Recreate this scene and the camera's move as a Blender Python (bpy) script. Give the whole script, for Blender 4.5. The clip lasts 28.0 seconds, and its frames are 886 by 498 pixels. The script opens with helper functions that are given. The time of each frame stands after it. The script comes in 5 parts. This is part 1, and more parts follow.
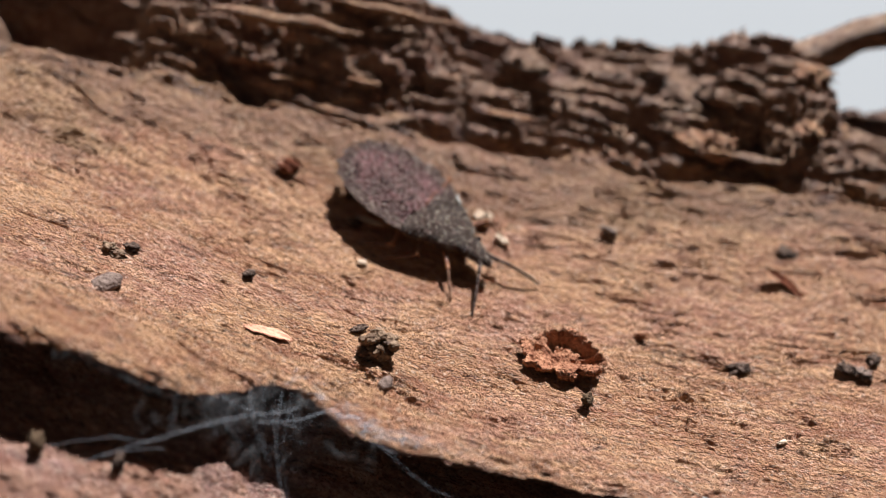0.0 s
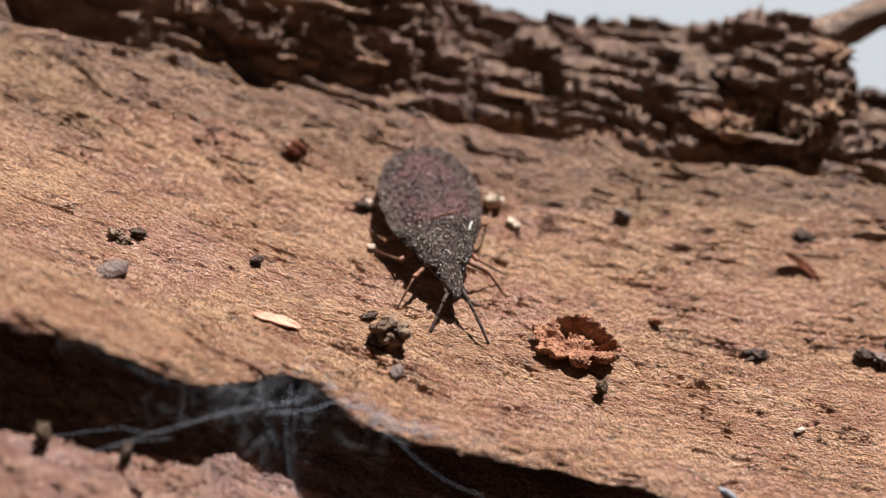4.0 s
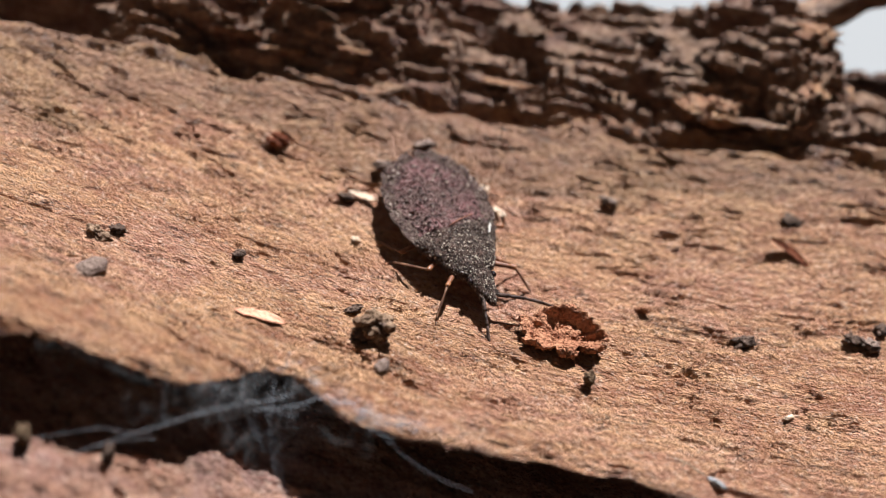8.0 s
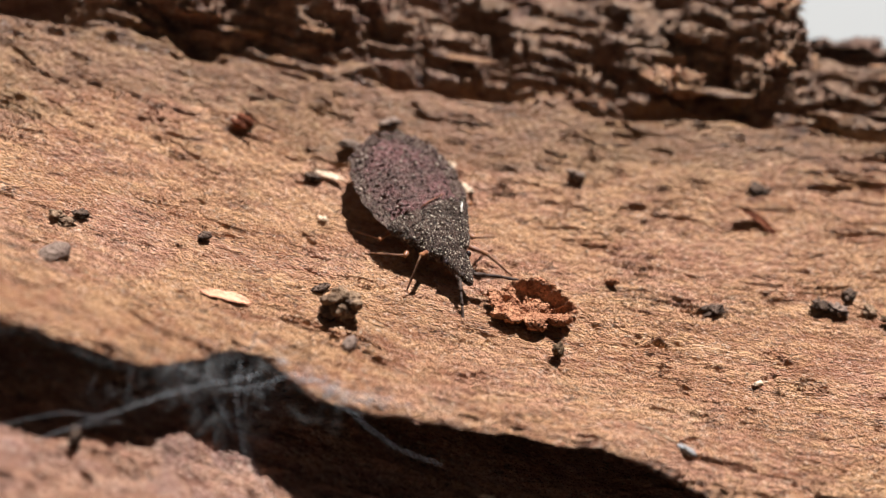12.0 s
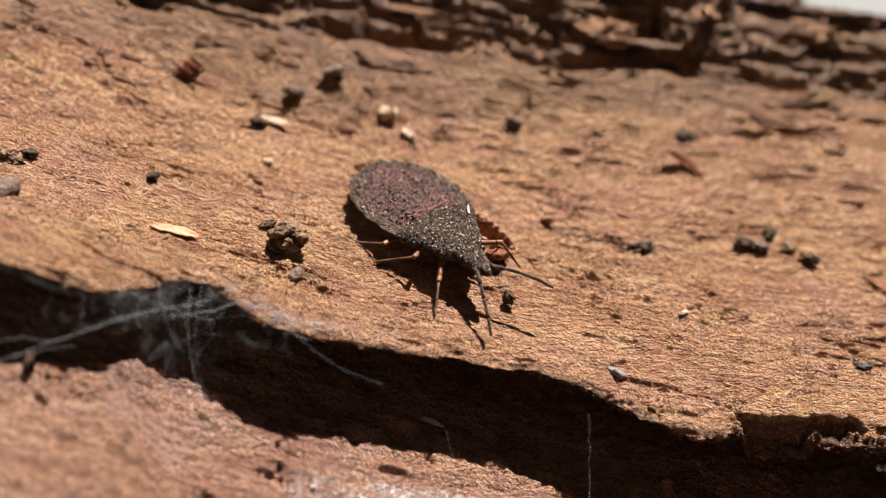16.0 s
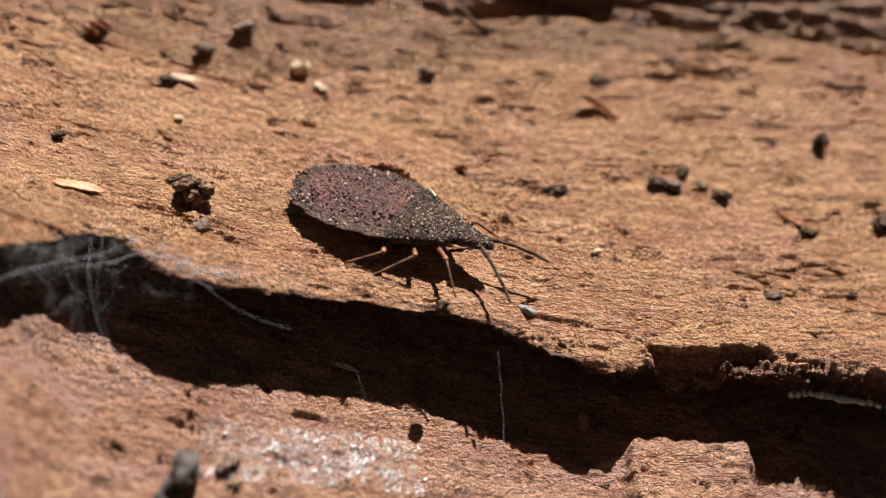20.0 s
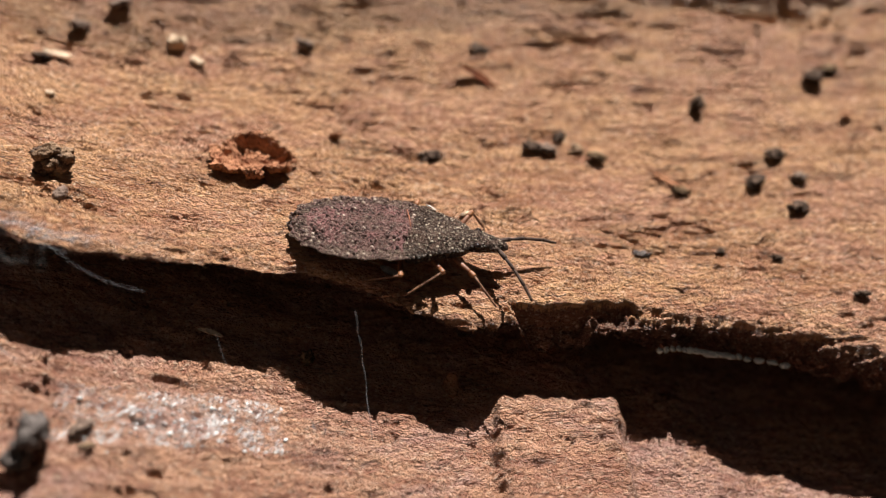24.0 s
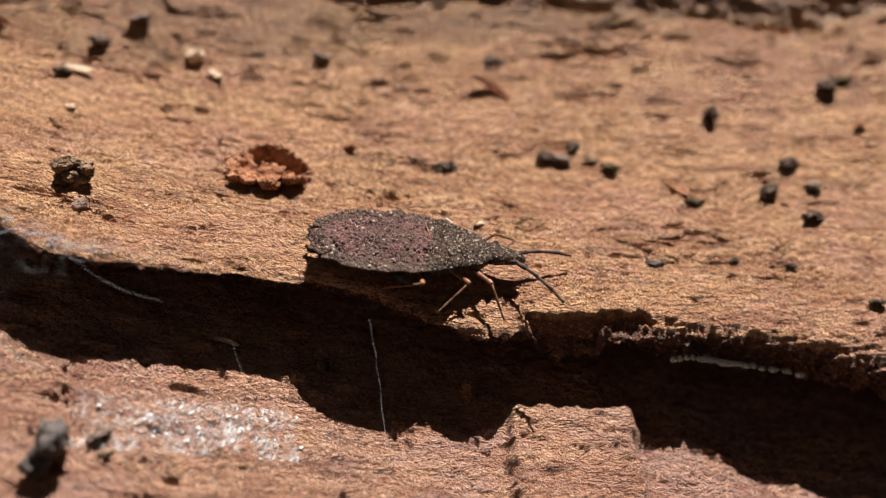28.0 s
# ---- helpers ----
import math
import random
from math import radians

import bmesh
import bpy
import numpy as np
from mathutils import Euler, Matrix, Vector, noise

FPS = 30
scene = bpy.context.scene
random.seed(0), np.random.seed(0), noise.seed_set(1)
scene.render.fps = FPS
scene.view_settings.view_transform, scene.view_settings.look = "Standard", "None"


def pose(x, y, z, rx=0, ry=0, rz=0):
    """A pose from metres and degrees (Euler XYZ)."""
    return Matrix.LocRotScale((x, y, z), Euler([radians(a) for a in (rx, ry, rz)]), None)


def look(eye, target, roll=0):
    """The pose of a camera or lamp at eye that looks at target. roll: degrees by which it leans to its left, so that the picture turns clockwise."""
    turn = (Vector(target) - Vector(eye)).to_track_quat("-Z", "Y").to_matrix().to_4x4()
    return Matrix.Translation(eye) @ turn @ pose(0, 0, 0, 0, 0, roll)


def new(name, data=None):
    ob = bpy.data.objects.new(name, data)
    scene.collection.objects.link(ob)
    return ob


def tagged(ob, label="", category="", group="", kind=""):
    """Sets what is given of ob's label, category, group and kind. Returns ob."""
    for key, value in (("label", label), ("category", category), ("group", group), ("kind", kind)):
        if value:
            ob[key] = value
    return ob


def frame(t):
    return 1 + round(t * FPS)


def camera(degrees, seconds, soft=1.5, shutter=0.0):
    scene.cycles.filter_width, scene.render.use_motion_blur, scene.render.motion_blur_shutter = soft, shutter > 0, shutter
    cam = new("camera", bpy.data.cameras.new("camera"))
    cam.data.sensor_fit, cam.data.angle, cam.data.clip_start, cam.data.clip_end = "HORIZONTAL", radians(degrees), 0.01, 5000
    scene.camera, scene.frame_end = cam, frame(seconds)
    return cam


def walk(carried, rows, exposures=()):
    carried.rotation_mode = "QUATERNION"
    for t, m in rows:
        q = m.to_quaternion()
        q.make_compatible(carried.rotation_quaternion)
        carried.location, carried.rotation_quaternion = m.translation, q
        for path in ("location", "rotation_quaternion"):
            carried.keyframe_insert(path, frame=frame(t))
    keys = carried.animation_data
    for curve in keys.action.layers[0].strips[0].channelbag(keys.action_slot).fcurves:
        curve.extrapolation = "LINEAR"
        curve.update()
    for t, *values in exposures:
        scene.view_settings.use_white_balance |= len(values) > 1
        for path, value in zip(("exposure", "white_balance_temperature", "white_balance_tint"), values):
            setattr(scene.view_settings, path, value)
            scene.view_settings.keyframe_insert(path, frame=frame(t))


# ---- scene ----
import functools

# ---- camera ----
cam = camera(47.3, 28.0, 1.15)
MM = 0.001
# seconds, eye in millimetres, yaw, pitch and roll in degrees
PATH = [
    (0, (-0.730, -34.258, 28.264), 1.594, -37.463, 1.110),
    (0.5, (-0.817, -34.472, 28.330), 0.827, -36.949, 1.565),
    (1, (-1.040, -34.692, 28.399), 0.718, -36.137, 1.492),
    (1.5, (-0.922, -34.647, 28.535), 1.128, -36.108, 1.272),
    (2, (-1.010, -34.670, 28.439), 1.343, -35.822, 1.192),
    (2.5, (-0.929, -33.440, 28.559), 1.961, -35.821, 0.734),
    (3, (-0.810, -33.360, 28.321), 1.467, -38.097, 1.201),
    (3.5, (-0.967, -33.359, 28.207), 1.942, -38.879, 0.852),
    (5.5, (-0.945, -33.218, 28.134), 1.983, -39.548, 0.433),
    (6, (-0.923, -33.230, 28.108), 2.261, -39.382, 0.073),
    (6.5, (-0.896, -33.292, 28.089), 2.239, -39.305, -0.025),
    (7, (-0.870, -33.136, 28.044), 2.279, -39.814, -0.080),
    (7.5, (-0.640, -32.788, 27.962), 2.266, -39.663, -0.163),
    (8, (-0.718, -32.828, 28.073), 1.360, -39.833, 0.285),
    (8.5, (-0.224, -33.327, 28.054), -1.403, -39.647, 1.025),
    (9, (-0.413, -33.282, 27.995), -1.592, -40.015, 1.355),
    (9.5, (-0.130, -33.219, 28.012), -0.534, -39.981, 0.494),
    (10, (-0.000, -33.243, 27.894), 0.001, -39.999, 0.001),
    (10.5, (-0.018, -33.159, 27.818), 0.121, -40.162, -0.215),
    (11, (0.068, -33.074, 27.670), 0.572, -40.394, -0.732),
    (11.5, (0.051, -33.060, 27.695), 0.505, -40.417, -0.692),
    (13.5, (0.130, -33.318, 27.426), -0.066, -41.022, -0.642),
    (14, (0.145, -33.552, 27.347), 0.045, -41.030, -0.848),
    (14.5, (0.292, -34.018, 27.328), -1.212, -41.098, -0.228),
    (15, (-0.139, -35.248, 27.466), -1.082, -41.275, -0.422),
    (15.5, (0.560, -35.702, 27.310), -2.651, -41.046, 0.448),
    (16, (0.123, -35.623, 27.302), -3.813, -41.332, 1.746),
    (16.5, (0.615, -34.677, 27.039), -4.342, -41.733, 1.868),
    (17, (1.400, -35.391, 26.810), -2.941, -42.202, 0.699),
    (17.5, (1.403, -35.703, 26.914), -3.090, -41.285, 0.657),
    (18, (1.100, -35.833, 26.897), -4.165, -40.956, 1.203),
    (18.5, (1.074, -35.972, 27.020), -5.128, -40.928, 1.803),
    (19, (0.973, -35.896, 27.007), -5.378, -41.087, 1.828),
    (19.5, (1.538, -36.382, 26.670), -5.617, -41.625, 1.689),
    (20, (2.614, -36.985, 26.200), -5.782, -42.075, 0.756),
    (20.5, (3.111, -37.380, 25.741), -6.398, -42.346, 1.068),
    (21, (3.096, -37.527, 25.812), -6.469, -41.772, 0.871),
    (21.5, (4.329, -38.594, 25.806), -6.160, -41.663, 0.695),
    (22, (6.836, -38.940, 25.207), -7.964, -41.604, 1.200),
    (22.5, (7.309, -38.851, 25.270), -7.673, -41.347, 0.748),
    (24.5, (7.288, -38.941, 25.020), -6.776, -41.672, -0.013),
    (25, (7.337, -39.056, 25.044), -6.536, -41.287, -0.453),
    (25.5, (7.569, -39.238, 25.072), -4.714, -40.955, -1.677),
    (26, (7.537, -39.168, 25.062), -4.850, -41.038, -1.446),
    (26.5, (7.544, -39.282, 25.080), -4.987, -40.803, -1.369),
    (27, (7.532, -39.232, 25.087), -5.166, -40.861, -1.262),
    (27.5, (7.515, -39.292, 25.086), -5.227, -40.797, -1.209),
    (28, (7.490, -39.293, 25.122), -5.341, -40.786, -1.126),
]

def carried_pose(eye, yaw, pitch, roll):
    a, b = radians(yaw), radians(pitch)
    ahead = Vector((-math.sin(a) * math.cos(b), math.cos(a) * math.cos(b), math.sin(b)))
    e = Vector(eye) * MM
    return look(e, e + ahead * 0.04, roll)


walk(cam, [(t, carried_pose(e, y, p, r)) for t, e, y, p, r in PATH],
     [(0.0, 0.84, 5600, 10), (3.5, 0.84, 5550, 10), (8.0, 0.96, 5650, 10), (11.5, 0.98, 5850, 10), (14.0, 0.92, 6300, 10), (28.0, 0.83, 6300, 10)])
cam.data.dof.use_dof = True
cam.data.dof.focus_distance = 0.0398
cam.data.dof.aperture_fstop = 26

# ---- world and sun ----
SUN_ELEV, SUN_TURN = 58.0, -27.0   # degrees above the horizon; degrees from +y towards -x
world = bpy.data.worlds.new("sky")
scene.world = world
world.use_nodes = True
wn = world.node_tree
sky = wn.nodes.new("ShaderNodeTexSky")
sky.sky_type, sky.sun_disc = "NISHITA", False
sky.sun_elevation, sky.sun_rotation = radians(SUN_ELEV), radians(-SUN_TURN)
wn.links.new(sky.outputs[0], wn.nodes["Background"].inputs[0])
wn.nodes["Background"].inputs[1].default_value = 0.005
sun = new("sun", bpy.data.lights.new("sun", "SUN"))
sun.data.energy, sun.data.angle, sun.data.color = 5.0, radians(0.55), (1.0, 0.95, 0.88)
_a, _e = radians(SUN_TURN), radians(SUN_ELEV)
to_sun = Vector((-math.sin(_a) * math.cos(_e), math.cos(_a) * math.cos(_e), math.sin(_e)))
sun.matrix_world = look(to_sun, (0, 0, 0))


# ---- materials ----
class Nodes:
    """A small builder of procedural materials, in millimetres of object space."""

    def __init__(self, name):
        self.mat = bpy.data.materials.new(name)
        self.mat.use_nodes = True
        self.t = self.mat.node_tree
        self.bsdf = self.t.nodes["Principled BSDF"]
        self.co = self.t.nodes.new("ShaderNodeTexCoord").outputs["Object"]

    def node(self, kind, **props):
        n = self.t.nodes.new(kind)
        for k, v in props.items():
            if k == "data_type":
                n.data_type = v
            elif k == "blend":
                n.blend_type = v
            elif k == "operation":
                n.operation = v
            elif k == "feature":
                n.feature = v
        return n

    def put(self, sock, value):
        if isinstance(value, bpy.types.NodeSocket):
            self.t.links.new(value, sock)
        else:
            sock.default_value = value

    def space(self, scale=(1, 1, 1), turn=0.0):
        """Object space in millimetres, stretched by scale and turned about z."""
        a, m = self.node("ShaderNodeMapping"), self.node("ShaderNodeMapping")
        self.put(a.inputs[0], self.co)
        a.inputs["Rotation"].default_value = (0, 0, radians(turn))
        a.inputs["Scale"].default_value = (1000, 1000, 1000)
        self.put(m.inputs[0], a.outputs[0])
        m.inputs["Scale"].default_value = scale
        return m.outputs[0]

    def noise(self, scale, at=None, detail=4.0, rough=0.55, warp=0.0):
        n = self.node("ShaderNodeTexNoise")
        self.put(n.inputs["Vector"], at if at is not None else self.space())
        n.inputs["Scale"].default_value = scale
        n.inputs["Detail"].default_value = detail
        n.inputs["Roughness"].default_value = rough
        n.inputs["Distortion"].default_value = warp
        return n.outputs[0]

    def cells(self, scale, at=None, out="Distance", feature="F1"):
        n = self.node("ShaderNodeTexVoronoi", feature=feature)
        self.put(n.inputs["Vector"], at if at is not None else self.space())
        n.inputs["Scale"].default_value = scale
        return n.outputs[out]

    def ramp(self, fac, *stops):
        n = self.node("ShaderNodeValToRGB")
        self.put(n.inputs[0], fac)
        while len(n.color_ramp.elements) < len(stops):
            n.color_ramp.elements.new(0.5)
        for el, (at, c) in zip(n.color_ramp.elements, stops):
            el.position, el.color = at, (*(c if isinstance(c, tuple) else (c, c, c)), 1)
        return n.outputs[0]

    def mix(self, fac, a, b, blend="MIX"):
        n = self.node("ShaderNodeMix", data_type="RGBA", blend=blend)
        for sock, v in ((n.inputs[0], fac), (n.inputs[6], a), (n.inputs[7], b)):
            self.put(sock, (*v, 1) if isinstance(v, tuple) and len(v) == 3 else v)
        return n.outputs[2]

    def sum(self, a, b, operation="ADD"):
        n = self.node("ShaderNodeMath", operation=operation)
        self.put(n.inputs[0], a), self.put(n.inputs[1], b)
        return n.outputs[0]

    def done(self, color, rough=0.8, bump=None, strength=0.5, depth=0.05, spec=0.3, metal=0.0):
        self.put(self.bsdf.inputs["Base Color"], (*color, 1) if isinstance(color, tuple) else color)
        self.put(self.bsdf.inputs["Roughness"], rough)
        self.bsdf.inputs["Specular IOR Level"].default_value = spec
        self.bsdf.inputs["Metallic"].default_value = metal
        if bump is not None:
            n = self.node("ShaderNodeBump")
            n.inputs["Strength"].default_value = strength
            n.inputs["Distance"].default_value = depth * MM
            self.put(n.inputs["Height"], bump)
            self.t.links.new(n.outputs[0], self.bsdf.inputs["Normal"])
        return self.mat


def grain_line(x):
    """How far the grain has bent away from the x axis at x: steeper to the left."""
    return 0.06 * x - 0.45 * np.log1p(np.exp(-x / 3.0))


def wood_material(name, light, mid, red, dark, pink, algae=0.0):
    m = Nodes(name)
    sep = m.node("ShaderNodeSeparateXYZ")
    m.put(sep.inputs[0], m.space())
    x, y, z = sep.outputs
    # the same bend of the grain as in the bark's relief
    bend = m.sum(m.sum(1.0, m.sum(m.sum(m.sum(x, -1 / 3.0, "MULTIPLY"), 11.0, "MINIMUM"), 0.0, "EXPONENT"), "ADD"), math.e, "LOGARITHM")
    gy = m.sum(y, m.sum(m.sum(x, 0.06, "MULTIPLY"), m.sum(bend, 0.45, "MULTIPLY"), "SUBTRACT"), "ADD")
    base = m.node("ShaderNodeCombineXYZ")
    for sock, v in zip(base.inputs, (x, gy, z)):
        m.put(sock, v)

    def along(k):
        n = m.node("ShaderNodeMapping")
        m.put(n.inputs[0], base.outputs[0])
        n.inputs["Scale"].default_value = (k, 1, 1)
        return n.outputs[0]

    big = m.noise(0.40, along(0.35), 4, 0.6, 0.6)
    blush = m.noise(0.26, along(0.5), 5, 0.7, 0.6)
    streak = m.noise(1.5, along(0.14), 4, 0.6, 0.5)
    fib = m.noise(3.4, along(0.45), 4, 0.62, 0.4)
    grit = m.noise(7.5, along(0.75), 3, 0.68)
    glint_speck = m.noise(17.0, None, 2, 0.65)
    line = m.noise(1.9, along(0.11), 3, 0.55, 1.2)
    crumb_h, crumb_c = m.cells(5.2, along(0.42)), m.cells(5.2, along(0.42), "Color")
    sand_h, sand_c = m.cells(11.0, along(0.7)), m.cells(11.0, along(0.7), "Color")
    tone = m.node("ShaderNodeSeparateColor")
    m.put(tone.inputs[0], crumb_c)
    sand = m.node("ShaderNodeSeparateColor")
    m.put(sand.inputs[0], sand_c)
    broken = m.noise(1.1, along(0.5), 3, 0.6)
    c = m.mix(m.ramp(big, (0.40, 0.0), (0.60, 1.0)), light, mid)
    c = m.mix(m.ramp(blush, (0.45, 0.0), (0.60, 0.9)), c, pink)
    c = m.mix(m.ramp(streak, (0.34, 0.6), (0.49, 0.0)), c, red)
    c = m.mix(m.ramp(streak, (0.53, 0.0), (0.68, 0.6)), c, tuple(min(0.9, 1.14 * v) for v in light))
    c = m.mix(m.ramp(tone.outputs[0], (0.0, 0.42), (0.35, 0.0)), c, red)
    c = m.mix(m.ramp(tone.outputs[0], (0.7, 0.0), (1.0, 0.38)), c, tuple(min(0.92, 1.15 * v) for v in light))
    c = m.mix(m.ramp(sand.outputs[1], (0.0, 0.6), (0.22, 0.0)), c, red)
    c = m.mix(m.ramp(sand.outputs[1], (0.84, 0.0), (1.0, 0.55)), c, (0.93, 0.70, 0.52))
    c = m.mix(m.ramp(fib, (0.32, 0.4), (0.45, 0.0)), c, red)
    c = m.mix(m.ramp(fib, (0.56, 0.0), (0.70, 0.5)), c, tuple(min(0.92, 1.2 * v) for v in light))
    c = m.mix(m.ramp(grit, (0.32, 0.75), (0.43, 0.0)), c, red)
    c = m.mix(m.ramp(grit, (0.27, 0.85), (0.36, 0.0)), c, dark)
    # fine dirt-filled cracks, broken into short runs
    edge = m.ramp(line, (0.474, 0.0), (0.492, 1.0), (0.506, 1.0), (0.524, 0.0))
    crack = m.sum(edge, m.ramp(broken, (0.50, 0.0), (0.62, 1.0)), "MULTIPLY")
    c = m.mix(m.sum(crack, 0.8, "MULTIPLY"), c, dark)
    # near-white specks paint tiny sun glints into the bark's colour
    c = m.mix(m.ramp(glint_speck, (0.60, 0.0), (0.74, 0.7)), c, (0.95, 0.74, 0.58))
    if algae:
        band = m.ramp(m.sum(m.sum(y, 0.1, "MULTIPLY"), m.noise(0.3, along(0.16), 3), "ADD"), (0.88, 0.0), (1.12, 1.0), (1.45, 0.7))
        c = m.mix(m.sum(band, algae, "MULTIPLY"), c, (0.20, 0.125, 0.055))
    h = m.sum(m.sum(fib, 0.7, "MULTIPLY"), m.sum(grit, 1.3, "MULTIPLY"), "ADD")
    h = m.sum(h, m.sum(m.sum(crumb_h, 0.75, "MULTIPLY"), m.sum(sand_h, 0.6, "MULTIPLY"), "ADD"), "SUBTRACT")
    h = m.sum(h, m.sum(tone.outputs[1], 0.35, "MULTIPLY"), "ADD")
    h = m.sum(h, m.sum(streak, 1.0, "MULTIPLY"), "ADD")
    h = m.sum(h, m.sum(m.sum(glint_speck, 1.0, "MULTIPLY"), m.sum(crack, 0.9, "MULTIPLY"), "SUBTRACT"), "ADD")
    return m.done(c, m.ramp(glint_speck, (0.35, 0.85), (0.68, 0.32)), h, 1.0, 0.38, 0.4)


WOOD = wood_material("inner_bark", (0.84, 0.455, 0.225), (0.62, 0.29, 0.14), (0.36, 0.12, 0.052), (0.09, 0.032, 0.018), (0.74, 0.37, 0.235), 0.5)
LOWER = wood_material("lower_bark", (0.72, 0.39, 0.235), (0.56, 0.27, 0.165), (0.34, 0.115, 0.065), (0.08, 0.03, 0.02), (0.66, 0.39, 0.32))
CRUST = wood_material("outer_bark", (0.66, 0.40, 0.24), (0.48, 0.26, 0.155), (0.15, 0.06, 0.035), (0.04, 0.02, 0.015), (0.31, 0.14, 0.09))
# dark red torn bark; its colour also carries shade of lip face and hollow
FACE = wood_material("shaded_broken_bark", (0.34, 0.15, 0.085), (0.22, 0.085, 0.05), (0.13, 0.045, 0.028), (0.04, 0.018, 0.013), (0.30, 0.12, 0.08))


def grit_material(name, a, b, scale=6.0, rough=0.9, spec=0.12, depth=0.09):
    m = Nodes(name)
    n1, n2 = m.noise(scale * 0.4, None, 4, 0.6), m.noise(scale, None, 5, 0.7)
    c = m.mix(m.ramp(n1, (0.35, 0.0), (0.65, 1.0)), a, b)
    c = m.mix(m.ramp(n2, (0.3, 0.6), (0.45, 0.0)), c, tuple(0.25 * v for v in b))
    return m.done(c, rough, m.sum(n2, m.cells(scale * 1.3), "ADD"), 0.8, depth, spec)


STONE = grit_material("grey_grit", (0.31, 0.22, 0.17), (0.16, 0.105, 0.082))
DARK = grit_material("dark_frass", (0.17, 0.11, 0.078), (0.05, 0.031, 0.023), 7.0, 0.85, 0.15)
BROWN = grit_material("brown_frass", (0.20, 0.13, 0.075), (0.10, 0.06, 0.035))
PALE = grit_material("pale_fibre", (0.80, 0.62, 0.45), (0.62, 0.42, 0.27), 4.0, 0.9)
CHIP = grit_material("red_chip", (0.58, 0.275, 0.145), (0.27, 0.10, 0.05), 5.0, 0.8, 0.2, 0.22)
FLAKE = grit_material("orange_flake", (0.76, 0.40, 0.26), (0.62, 0.30, 0.18), 4.0, 0.95)
BLUE = grit_material("blue_grey_crumb", (0.20, 0.165, 0.15), (0.09, 0.074, 0.067))
RUSSET = grit_material("dark_russet", (0.26, 0.085, 0.042), (0.12, 0.04, 0.022))
ASH = grit_material("ash_grey_crumb", (0.36, 0.34, 0.33), (0.20, 0.19, 0.185), 5.0, 0.6, 0.3)
WHITE = grit_material("white_fungus", (0.93, 0.92, 0.88), (0.85, 0.83, 0.78), 5.0, 0.6)
OCHRE = grit_material("ochre_frass", (0.34, 0.22, 0.135), (0.13, 0.075, 0.046), 6.0, 0.8, 0.2)


def silk_material():
    m = Nodes("silk")
    m.bsdf.inputs["Alpha"].default_value = 0.27
    return m.done((0.66, 0.68, 0.72), 0.4, None, spec=0.5)


SILK = silk_material()


def gauze_material():
    m = Nodes("silk_gauze")
    a = m.noise(1.2, m.space((1, 0.4, 1), 20), 5, 0.7, 1.5)
    m.put(m.bsdf.inputs["Alpha"], m.ramp(a, (0.42, 0.0), (0.8, 0.10)))
    return m.done((0.70, 0.68, 0.66), 0.5, None, spec=0.4)


GAUZE = gauze_material()


def mat_silk_material():
    m = Nodes("matted_silk")
    a, b = m.noise(0.8, None, 4, 0.7, 1.0), m.noise(6.0, m.space((1, 0.4, 1), 30), 4, 0.8, 0.8)
    m.put(m.bsdf.inputs["Alpha"], m.sum(m.ramp(a, (0.40, 0.0), (0.58, 1.0)), m.ramp(b, (0.48, 0.0), (0.66, 0.85)), "MULTIPLY"))
    return m.done((0.90, 0.88, 0.86), 0.25, b, 0.8, 0.1, spec=0.7)


MAT_SILK = mat_silk_material()


def dusty_material(name, a, b, scale, size):
    m = Nodes(name)
    at = m.space((size, size, size))
    n = m.noise(0.6 * scale, at, 5, 0.6)
    c = m.mix(m.ramp(n, (0.3, 0.0), (0.7, 1.0)), a, b)
    return m.done(c, 0.9, m.noise(20.0 * scale, at, 3), 0.3, 0.3)


# unseen ground, its dark colour chosen to throw little light back up
DARK_GROUND = dusty_material("dark_ground", (0.055, 0.042, 0.03), (0.085, 0.065, 0.045), 1.0, 0.05)
BOARD = dusty_material("pale_board", (0.27, 0.268, 0.258), (0.285, 0.283, 0.273), 1.0, 0.02)
# near-black colour of the added walls that hold back sky light
SKY_BLOCK = dusty_material("sky_block_dark", (0.05, 0.04, 0.03), (0.035, 0.028, 0.022), 1.0, 0.01)


# ---- helpers ----
def value_noise(x, y, seed=0):
    """Smooth random values in -1..1 on a unit lattice, for arrays."""
    xi, yi = np.floor(x).astype(np.int64), np.floor(y).astype(np.int64)
    fx, fy = x - xi, y - yi
    fx, fy = fx * fx * fx * (fx * (fx * 6 - 15) + 10), fy * fy * fy * (fy * (fy * 6 - 15) + 10)

    def lattice(i, j):
        k = (i * 374761393 + j * 668265263 + seed * 1442695041) & 0x7FFFFFFF
        k = ((k ^ (k >> 13)) * 1274126177) & 0x7FFFFFFF
        k = ((k ^ (k >> 16)) * 1911520717) & 0x7FFFFFFF
        return (k & 0xFFFF) / 32767.5 - 1

    a, b = lattice(xi, yi), lattice(xi + 1, yi)
    c, d = lattice(xi, yi + 1), lattice(xi + 1, yi + 1)
    return (a + (b - a) * fx) * (1 - fy) + (c + (d - c) * fx) * fy


def fbm(x, y, octaves=4, seed=0, gain=0.5):
    s, amp, tot = 0.0, 1.0, 0.0
    for k in range(octaves):
        s = s + amp * value_noise(x * 2**k + 17.3 * k, y * 2**k - 9.1 * k, seed + k)
        tot, amp = tot + amp, amp * gain
    return s / tot


def smooth(a, b, x):
    u = np.clip((x - a) / (b - a), 0, 1)
    return u * u * (3 - 2 * u)


